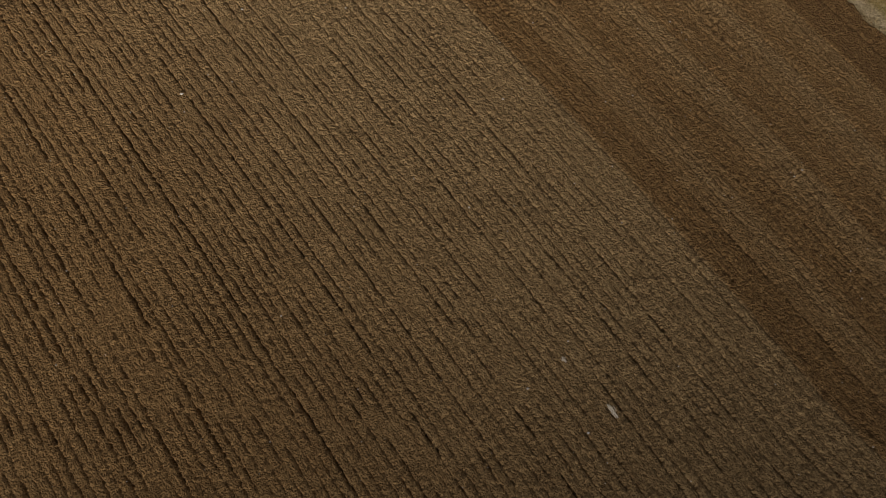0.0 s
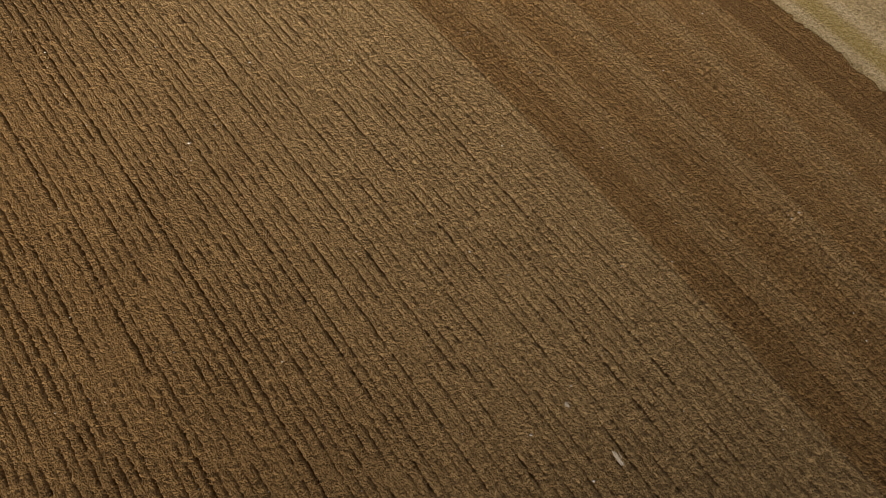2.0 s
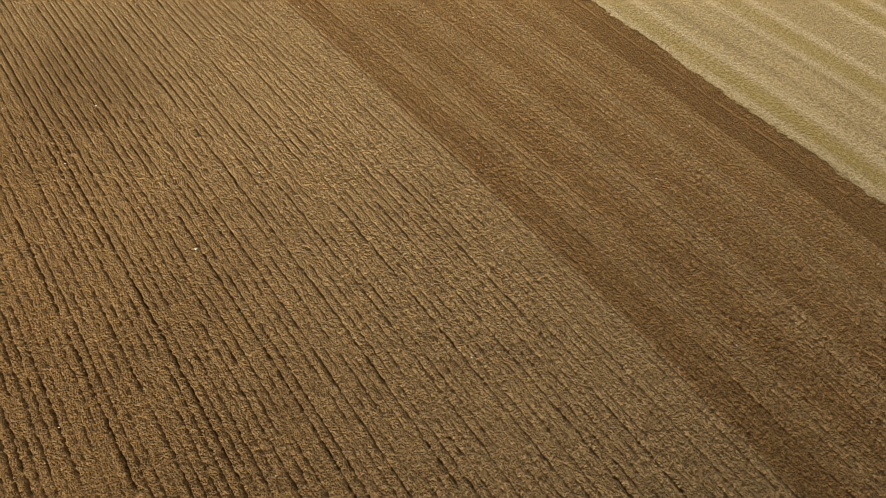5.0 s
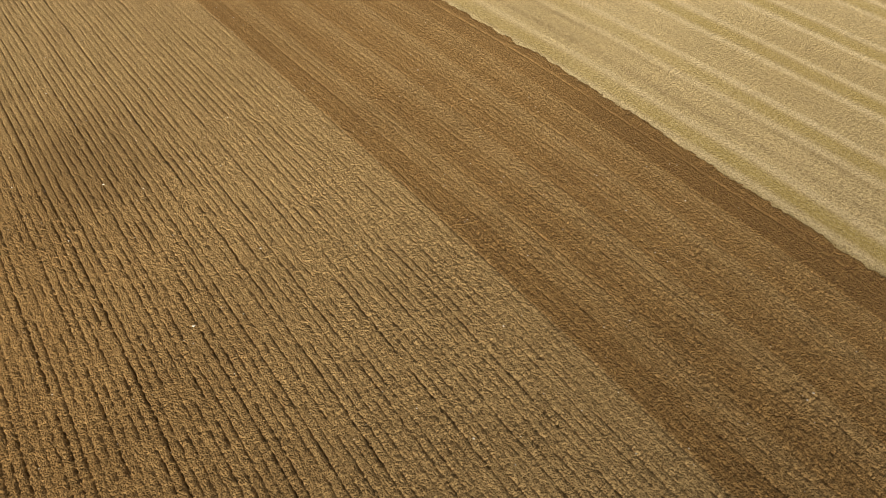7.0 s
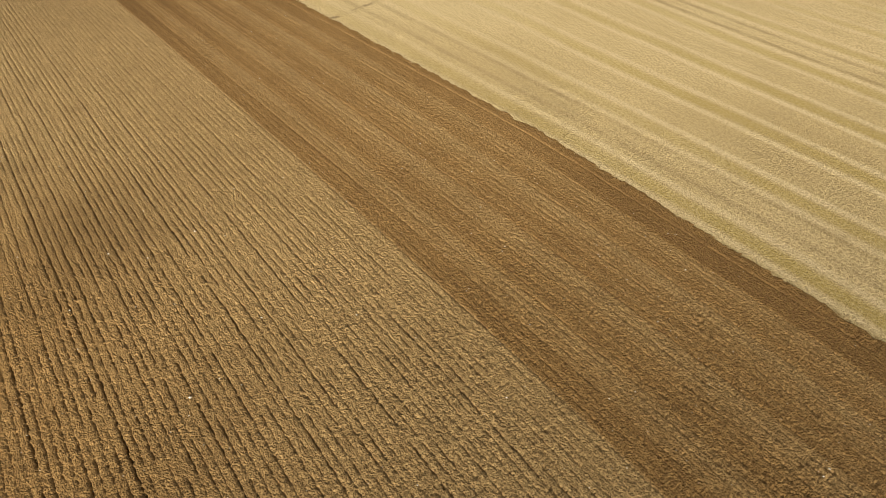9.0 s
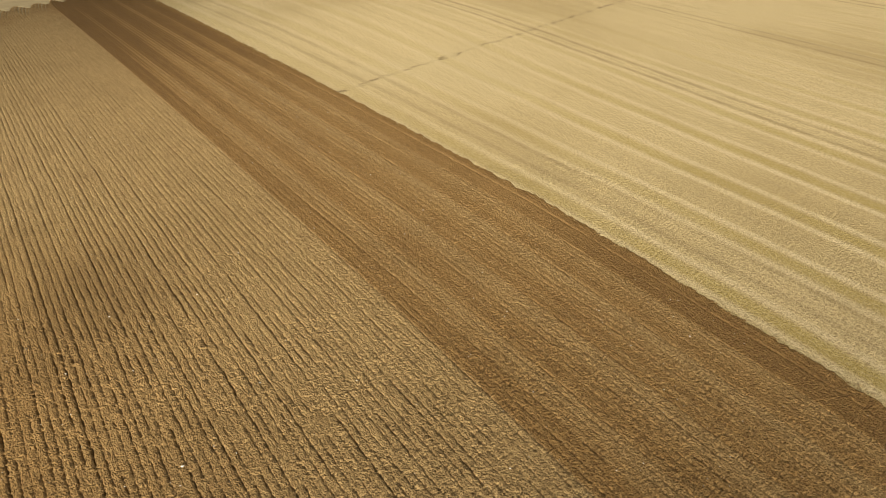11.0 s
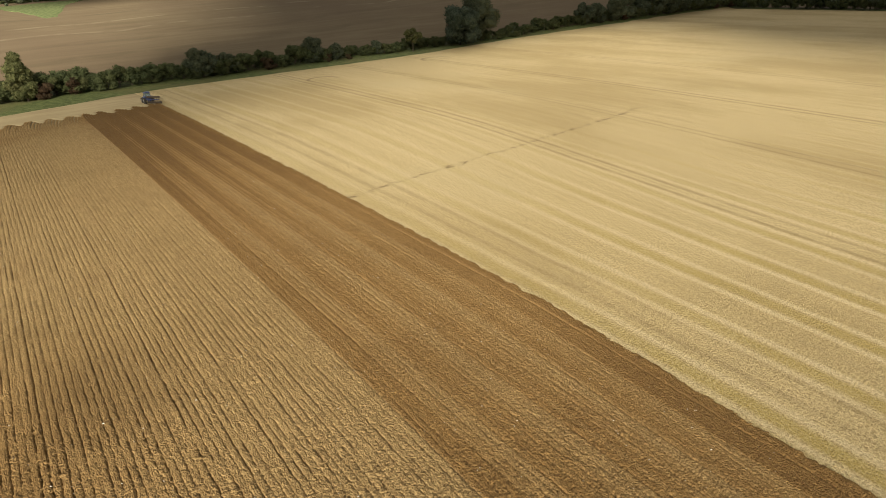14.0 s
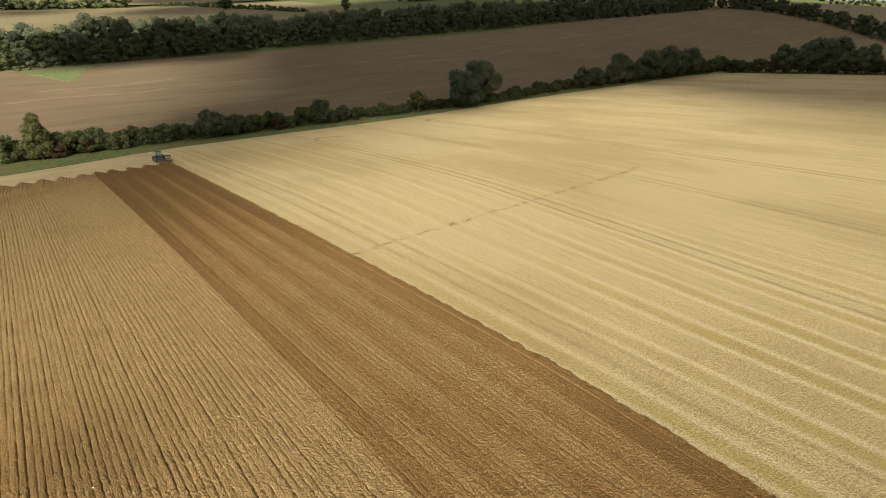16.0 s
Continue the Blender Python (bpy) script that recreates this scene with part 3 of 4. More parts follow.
def build_clods():
    """Loose clods lying all over the turned earth, too many to count, thin over the grooves."""
    rnd = np.random.RandomState(29)
    sets = []
    for s0, s1, c0, c1, density, size in ((-18, 12, -16, 25.3, 26, 0.050), (12, 32, -20, 25.3, 24, 0.052), (32, 60, -26, 25.3, 14, 0.06), (-18, 60, 25.3, 27.1, 5, 0.04),
                                          (-14, 60, 27.25, 27.95, 14, 0.045), (60, 140, 27.2, 28.1, 12, 0.085), (-18, 40, -22, OLD_C, 4, 0.075), (40, 90, -40, OLD_C, 3, 0.08)):
        count = int((s1 - s0) * (c1 - c0) * density)
        sets.append(np.stack([rnd.uniform(s0, s1, count), rnd.uniform(c0, c1, count), np.full(count, size)], -1))
    s, c, size = np.concatenate(sets).T
    groove = np.abs(np.mod(LAST_C - c + FURROW / 2, FURROW) - FURROW / 2)
    keep = (groove > 0.05 + 0.3 * size) | (rnd.rand(len(s)) < np.where(c < OLD_C, 0.08, 0.22)) | (c > 27.1)
    keep &= rnd.rand(len(s)) < 0.45 + 0.9 * value_noise(s * 1.3 + 4, c * 1.5)
    s, c, size = s[keep], c[keep], size[keep]
    n = len(s)
    size = size * np.exp(rnd.normal(0, 0.30, n))
    base = to_world(s, c + sweep(s, c), 0.05 + 0.08 * (c > 27.3))
    verts = []
    spin = rnd.uniform(0, 6.28, n)
    for i in range(4):
        a, r = spin + i * 1.571 + rnd.normal(0, 0.25, n), size * rnd.uniform(0.75, 1.35, n)
        verts.append(base + np.stack([np.cos(a) * r, np.sin(a) * r, 0 * r], -1))
    tip = np.stack([rnd.normal(0, 0.3, n) * size, rnd.normal(0, 0.3, n) * size, 0.02 + size * rnd.uniform(0.5, 1.0, n)], -1)
    verts.append(base + tip)
    v = np.stack(verts, 1).reshape(-1, 3)
    tri = np.array([(0, 1, 4), (1, 2, 4), (2, 3, 4), (3, 0, 4)])
    f = (np.arange(n)[:, None, None] * 5 + tri).reshape(-1, 3)
    off = v - np.repeat(base, 5, 0)
    sc = np.stack([np.repeat(s, 5) + off[:, :2] @ US, np.repeat(c, 5) + off[:, :2] @ UC, off[:, 2]], -1)
    ob = mesh_object("earth_clods", v, f, CLODS, smooth_shade=True, attrs={"sc": ("FLOAT_VECTOR", sc), "damp_shade": ("FLOAT", np.repeat(np.where(c > 27.1, 1.0, damp_of(c, s)), 5))})
    tagged(ob, "crumbly brown clods of earth over the furrows", "earth", kind="stuff")


build_ploughing()
build_spill()
build_clods()


# ---- trees ----
def ico(bm, at, r, stretch=(1, 1, 1), sub=2, rough=0.0, seed=0):
    got = bmesh.ops.create_icosphere(bm, subdivisions=sub, radius=r)["verts"]
    for v in got:
        k = 1 + rough * noise.noise(v.co * (1.3 / r) + Vector((seed, seed * 2, 0)))
        v.co = Vector((v.co.x * stretch[0] * k, v.co.y * stretch[1] * k, v.co.z * stretch[2] * k)) + Vector(at)


def limb(bm, a, b, ra, rb, sides=7):
    a, b = Vector(a), Vector(b)
    m = (b - a).to_track_quat("Z", "Y").to_matrix()
    rings = []
    for p, r in ((a, ra), (a.lerp(b, 0.5) + m @ Vector((ra * 0.3, 0, 0)), (ra + rb) / 2), (b, rb)):
        rings.append([bm.verts.new(p + m @ Vector((r * math.cos(2 * math.pi * i / sides), r * math.sin(2 * math.pi * i / sides), 0))) for i in range(sides)])
    for lo, up in zip(rings, rings[1:]):
        for i in range(sides):
            bm.faces.new((lo[i], lo[(i + 1) % sides], up[(i + 1) % sides], up[i]))


def leaf_cloud(rnd, clumps, leaves, size):
    """Leaf blades over the outside of many clumps (x, y, z, radius)."""
    clumps = np.asarray(clumps)
    w = clumps[:, 3] ** 2
    pick = rnd.choice(len(clumps), leaves, p=w / w.sum())
    d = rnd.normal(size=(leaves, 3))
    d /= np.linalg.norm(d, axis=1, keepdims=True)
    r = clumps[pick, 3:4] * (0.76 + 0.38 * rnd.rand(leaves, 1) ** 1.5)
    p = clumps[pick, :3] + d * r * np.array((1, 1, 0.85))
    nrm = d + 0.55 * rnd.normal(size=(leaves, 3))
    nrm /= np.linalg.norm(nrm, axis=1, keepdims=True)
    t = np.cross(nrm, rnd.normal(size=(leaves, 3)))
    t /= np.linalg.norm(t, axis=1, keepdims=True)
    b = np.cross(nrm, t)
    z = size * (0.6 + 0.8 * rnd.rand(leaves, 1))
    blade = np.stack([p - t * z * 1.1 - b * z * 0.5, p + t * z * 1.1 - b * z * 0.5, p + b * z * 1.1], 1)
    return blade.reshape(-1, 3), np.arange(leaves * 3).reshape(-1, 3)


def make_tree(name, label, height, width, leaves, size, leaf, seed, bare=0.22, clumps=26, group="", cone=0.0):
    """A broadleaf tree: tapered trunk with limbs, crown of leaves round many clumps."""
    rnd = np.random.RandomState(seed)
    tree = new(name)
    tagged(tree, label, "tree" if bare > 0.1 else "bush", group)
    bm = bmesh.new()
    limb(bm, (0, 0, -0.8), (0.1, 0, height * (bare + 0.25)), height * 0.024, height * 0.012, 8)
    base = height * bare
    mid, half = base + (height - base) * 0.5, (height - base) * 0.5
    made = []
    for i in range(clumps):
        a, h = rnd.uniform(0, 2 * np.pi), rnd.uniform(-0.95, 0.95)
        out = math.sqrt(max(0.0, 1 - abs(h) ** 2.2)) * rnd.uniform(0.25, 0.85) * (1 - cone * (h + 1) / 2)
        r = width * rnd.uniform(0.10, 0.20)
        x, y, z = math.cos(a) * out * width * 0.5, math.sin(a) * out * width * 0.5, mid + h * (half - r * 0.8)
        made.append((x, y, max(z, r * 0.7), r))
        if i < 9:
            limb(bm, (0, 0, height * (bare * 0.8 + 0.03 * i)), (x, y, z), height * 0.009, height * 0.003, 5)
    part("trunk", bm, BARK, tree, "grey-brown tapered trunk with limbs")
    v, f = leaf_cloud(rnd, made, leaves, size)
    bm = bmesh.new()
    for i, (x, y, z, r) in enumerate(made):
        ico(bm, (x, y, z), r * 0.80, (1, 1, 0.85), 1, 0.7, seed + i)
    bm.verts.ensure_lookup_table()
    n0 = len(v)
    cv = np.array([q.co[:] for q in bm.verts])
    tri = np.array([[q.index for q in g.verts] for g in bm.faces])
    bm.free()
    me = bpy.data.meshes.new("crown")
    me.from_pydata(np.concatenate([v, cv]).tolist(), [], f.tolist() + (tri + n0).tolist())
    me.materials.append(leaf)
    crown = new("crown", me)
    crown.parent = tree
    return tree


def stand(ob, s, c, scale=1.0, turn=0.0, first=False, tall=1.0, sink=0.1):
    x, y, z = to_world(s, c)
    m = Matrix.Translation((x, y, z - sink)) @ Matrix.Rotation(turn, 4, "Z")
    if first:
        made = ob
        ob.matrix_basis = m
    else:
        made = copy_thing(ob, m)
    made.scale = (scale, scale, scale * tall)
    return made


def build_trees():
    rnd = random.Random(11)
    oak = make_tree("oak_tree", "large dark green spreading oak in the hedge", 19, 20, 12000, 0.28, LEAF_HAZY, 1, 0.04, 64)
    stand(oak, HEDGE_S + 4, 155, 0.89, 0.4, True)
    willow = make_tree("willow_bush", "grey-green rounded willow bush before the oak", 12.5, 15, 8000, 0.27, LEAF_GREY, 3, 0.02, 46)
    stand(willow, HEDGE_S - 1.5, 142.5, 1.18, 0.0, True)
    birch = make_tree("birch_tree", "slender pale green birch tree with a bare trunk", 9, 6.5, 1800, 0.26, LEAF_PALE, 5, 0.34, 18)
    stand(birch, HEDGE_S - 3.0, 119.5, 0.95, 0.0, True)
    ash = make_tree("hedgerow_tree", "sunlit yellow-green tree standing in the hedge", 14, 9.5, 8000, 0.24, LEAF_PALE, 8, 0.03, 46, "", 0.65)
    stand(ash, HEDGE_S - 1, 5.4, 0.86, 0.0, True)
    kinds = [make_tree("hedgerow_tree", "dense dark green tree in the field hedge", 10, 10, 5000, 0.26, LEAF_HAZY, 20 + i, 0.03, 34, "trees in the hedge") for i in range(2)]
    first = [True, True]
    for s, c, h in ((171, 48, 0.82), (172, 56, 0.65), (172, 83, 0.85), (172, 91, 0.6), (172, 108, 0.5), (173, 173, 0.45), (176, 224, 0.95), (176, 234, 0.9), (176, 246, 1.2), (177, 255, 1.45),
                    (177, 268, 1.0), (177, 280, 1.5), (177, 293, 1.7), (177, 306, 1.3), (177, 318, 1.5), (177, 332, 0.9), (177, 345, 0.8), (168, 362, 0.8), (158, 362, 0.85),
                    (143, 363, 1.6), (131, 365, 1.85), (120, 365, 2.0), (105, 363, 1.5), (75, 363, 1.2), (60, 363, 1.1)):
        i = rnd.randrange(2)
        stand(kinds[i], s, c, h * rnd.uniform(0.95, 1.1), rnd.uniform(0, 6.3), first[i])
        first[i] = False
    bushes = [make_tree("hedge_bush", lab, 6.6, 7.6, 3000, 0.19, leaf, 40 + i, 0.02, 22, "bushes of the field hedge")
              for i, (lab, leaf) in enumerate((("dark green overgrown hedge bush", LEAF_DARK), ("green hawthorn hedge bush", LEAF), ("rust-brown hedge bush turning to autumn", LEAF_RED)))]
    first = [True] * 3
    c = -60.0
    while c < 358:
        i = rnd.choice((0, 0, 1))
        k = rnd.uniform(0.78, 1.15) * float(np.interp(c, (0, 40, 60, 80, 95, 135, 160, 240, 260), (0.95, 0.85, 0.82, 0.85, 0.62, 0.65, 0.66, 0.75, 1.05)))
        stand(bushes[i], HEDGE_S + rnd.uniform(0.5, 4) + 5 * float(smooth(150, 240, c)), c, k, rnd.uniform(0, 6.3), first[i], rnd.uniform(0.8, 1.1))
        first[i] = False
        if (7 < c < 26 and rnd.random() < 0.6) or rnd.random() < 0.06:  # small rust-coloured ones show through the green
            stand(bushes[2], HEDGE_S + rnd.uniform(-1.2, 0.6) + 5 * float(smooth(150, 240, c)), c + rnd.uniform(-1, 1), k * rnd.uniform(0.5, 0.75), rnd.uniform(0, 6.3), first[2], rnd.uniform(0.8, 1.1))
            first[2] = False
        c += rnd.uniform(2.0, 3.1)
    s = 178.0
    while s > 20:
        stand(bushes[rnd.randrange(2)], s, SIDE_C + rnd.uniform(0, 4), rnd.uniform(0.9, 1.25), rnd.uniform(0, 6.3))
        s -= rnd.uniform(3.5, 5.0)
    woods = [make_tree("woodland_tree", "tall dark green woodland tree on the far slope", 17, 14, 1600, 0.42, leaf, 60 + i, 0.02, 34, "trees of the far wood") for i, leaf in enumerate((LEAF_HAZY, LEAF_DARK, LEAF_HAZY))]
    first = [True] * 3

    def wood(s, c, lo=0.8, hi=1.2):
        i = rnd.randrange(3)
        stand(woods[i], s, c, rnd.uniform(lo, hi) * float(np.interp(c, (0, 110, 200, 300), (0.84, 0.88, 0.80, 0.85))), rnd.uniform(0, 6.3), first[i], rnd.uniform(0.75, 1.2))
        first[i] = False

    def wood_line(c):
        return np.interp(c, (-150, 0, 113, 237, 411, 563), (322, 332, 352, 359, 350, 305))

    c = -120.0
    while c < 588:
        for row in range(2):
            wood(float(wood_line(c)) + 6 + row * 13 + rnd.uniform(-3, 3), c + rnd.uniform(-3, 3), 0.65 if row == 0 else 0.95, 0.95 if row == 0 else 1.25)
        c += rnd.uniform(6.8, 8.8)
    s = 300.0
    while s > 60:
        for row in range(2):
            wood(s + rnd.uniform(-3, 3), 581 + row * 13 + rnd.uniform(-3, 3), 0.7, 0.95)
        s -= rnd.uniform(5.5, 7.5)
    stand(woods[0], 362, 47, 1.34, 1.0)
    stand(woods[2], 360, 84, 1.15, 2.0)
    wood(648, 214, 1.3, 1.4)
    wood(541, 299, 0.8, 0.9)
    canopy("woodland_canopy", [(float(wood_line(k)) + 34 + 13 * r, k) for r in range(4) for k in range(-150, 610, 9)], 13, 20, LEAF_HAZY, 81)
    canopy("woodland_edge_scrub", [(float(wood_line(k)) + 3, k) for k in range(-150, 575, 5)] + [(k, 578) for k in range(60, 300, 5)], 3, 7, LEAF_HAZY, 82)
    canopy("far_tree_line", [(770 + 8 * r, k) for r in range(3) for k in range(-350, 150, 10)], 9, 16, LEAF_DARK, 83)
    canopy("far_tree_line", [(782 - 2.64 * (k - 179) / 2, 179 + (k - 179) / 2) for k in range(179, 348)], 4.5, 6.5, LEAF_DARK, 84)
    canopy("far_tree_line", [(1350, k) for k in range(-500, 900, 14)], 8, 18, LEAF_DARK, 85)
    canopy("far_tree_line", [(620 + 12 * r, k) for r in range(2) for k in range(430, 640, 11)], 9, 15, LEAF_DARK, 86)
    canopy("far_tree_line", [(k, 1255) for k in range(60, 460, 11)], 11, 16, LEAF_DARK, 87)


def canopy(name, spots, low, high, leaf, seed):
    """Far woodland that nobody could count: clumps and leaves joined into one."""
    rnd = np.random.RandomState(seed)
    clumps = []
    for s, c in spots:
        h = rnd.uniform(low, high) * (float(np.interp(c, (0, 110, 200, 300), (0.80, 0.84, 0.80, 0.85))) if high == 20 else 1.0)
        s, c = s + rnd.uniform(-3, 3), c + rnd.uniform(-3, 3)
        for i in range(5 if h > 8 else 2):
            r = h * rnd.uniform(0.2, 0.32)
            x, y, z = to_world(s + rnd.normal() * h * 0.2, c + rnd.normal() * h * 0.2)
            clumps.append((x, y, z + max(r * 0.6, rnd.uniform(0.25, 1.0) * h - r), r))
    v, f = leaf_cloud(rnd, clumps, len(clumps) * 55, 0.075 * high ** 0.65)
    bm = bmesh.new()
    for i, (x, y, z, r) in enumerate(clumps):
        ico(bm, (x, y, z), r * 0.84, (1, 1, 0.85), 1, 0.4, seed + i)
    bm.verts.ensure_lookup_table()
    cv = [q.co[:] for q in bm.verts]
    tri = np.array([[q.index for q in g.verts] for g in bm.faces]) + len(v)
    bm.free()
    me = bpy.data.meshes.new(name)
    me.from_pydata(v.tolist() + cv, [], f.tolist() + tri.tolist())
    me.materials.append(leaf)
    tagged(new(name, me), "dark green mass of distant woodland trees", "trees", kind="stuff")


build_trees()


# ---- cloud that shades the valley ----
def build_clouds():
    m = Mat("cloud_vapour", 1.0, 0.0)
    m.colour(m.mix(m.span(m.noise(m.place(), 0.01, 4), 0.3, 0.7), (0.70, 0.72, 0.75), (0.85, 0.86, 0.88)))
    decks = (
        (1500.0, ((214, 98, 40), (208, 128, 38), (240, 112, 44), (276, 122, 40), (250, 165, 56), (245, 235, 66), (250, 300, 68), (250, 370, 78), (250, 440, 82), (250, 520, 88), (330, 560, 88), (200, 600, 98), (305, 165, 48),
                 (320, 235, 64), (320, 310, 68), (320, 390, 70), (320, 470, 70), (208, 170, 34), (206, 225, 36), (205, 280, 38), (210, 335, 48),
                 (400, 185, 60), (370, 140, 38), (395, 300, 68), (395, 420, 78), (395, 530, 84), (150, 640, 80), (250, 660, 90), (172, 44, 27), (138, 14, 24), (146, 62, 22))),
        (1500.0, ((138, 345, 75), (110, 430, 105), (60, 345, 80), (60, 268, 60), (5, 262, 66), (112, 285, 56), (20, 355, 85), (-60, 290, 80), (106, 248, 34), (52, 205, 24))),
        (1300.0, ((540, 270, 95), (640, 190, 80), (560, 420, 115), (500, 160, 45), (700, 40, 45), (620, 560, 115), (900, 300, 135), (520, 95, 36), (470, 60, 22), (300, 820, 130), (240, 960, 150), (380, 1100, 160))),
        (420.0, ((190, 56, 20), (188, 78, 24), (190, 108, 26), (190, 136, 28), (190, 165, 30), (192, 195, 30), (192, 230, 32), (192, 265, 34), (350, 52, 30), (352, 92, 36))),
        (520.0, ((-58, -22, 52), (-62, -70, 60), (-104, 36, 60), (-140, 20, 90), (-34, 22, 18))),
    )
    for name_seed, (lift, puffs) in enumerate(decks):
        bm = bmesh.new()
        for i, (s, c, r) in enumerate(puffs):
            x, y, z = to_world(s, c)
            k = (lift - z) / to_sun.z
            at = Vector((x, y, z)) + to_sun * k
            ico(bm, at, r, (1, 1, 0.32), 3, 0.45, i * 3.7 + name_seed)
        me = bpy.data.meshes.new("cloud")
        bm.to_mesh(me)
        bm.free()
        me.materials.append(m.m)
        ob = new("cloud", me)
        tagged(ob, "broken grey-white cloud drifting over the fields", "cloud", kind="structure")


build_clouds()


# ---- tractor with its plough, turning on the headland ----
def box(bm, at, size, bevel=0.03, taper=1.0, shift=0.0):
    got = bmesh.ops.create_cube(bm, size=1.0)["verts"]
    for v in got:
        k = taper if v.co.z > 0 else 1.0
        v.co = Vector((v.co.x * size[0] * k + (shift if v.co.z > 0 else 0), v.co.y * size[1] * k, v.co.z * size[2])) + Vector(at)
    if bevel:
        edges = list({e for v in got for e in v.link_edges})
        bmesh.ops.bevel(bm, geom=edges, offset=bevel, segments=2, affect="EDGES")


def ring(bm, at, r_in, r_out, width, sides=28, lugs=0):
    """A tyre or rim: a ring about the y axis, with a rounded tread and optional lugs."""
    outline = ((r_in, -0.5), (r_in + (r_out - r_in) * 0.6, -0.52), (r_out * 0.985, -0.40), (r_out, 0.0), (r_out * 0.985, 0.40), (r_in + (r_out - r_in) * 0.6, 0.52), (r_in, 0.5))
    loops = []
    for i in range(sides):
        a = 2 * math.pi * i / sides
        loops.append([bm.verts.new(Vector((math.cos(a) * r, w * width, math.sin(a) * r)) + Vector(at)) for r, w in outline])
    n = len(outline)
    for i in range(sides):
        p, q = loops[i], loops[(i + 1) % sides]
        for j in range(n):
            bm.faces.new((p[j], p[(j + 1) % n], q[(j + 1) % n], q[j]))
    for i in range(lugs):
        a = 2 * math.pi * i / lugs
        for side in (-1, 1):
            got = bmesh.ops.create_cube(bm, size=1.0)["verts"]
            m = Matrix.Translation(at) @ Matrix.Rotation(-a - side * 0.06, 4, "Y") @ Matrix.Translation((r_out, side * width * 0.22, 0)) @ Matrix.Rotation(side * 0.6, 4, "X") @ Matrix.Diagonal((0.07, width * 0.55, 0.06, 1))
            bmesh.ops.transform(bm, matrix=m, verts=got)


def disc(bm, at, r, width, sides=20):
    got = bmesh.ops.create_cone(bm, cap_ends=True, segments=sides, radius1=r, radius2=r * 0.82, depth=width)["verts"]
    bmesh.ops.transform(bm, matrix=Matrix.Translation(at) @ Matrix.Rotation(radians(90), 4, "X"), verts=got)


def rod(bm, a, b, r):
    limb(bm, a, b, r, r, 8)


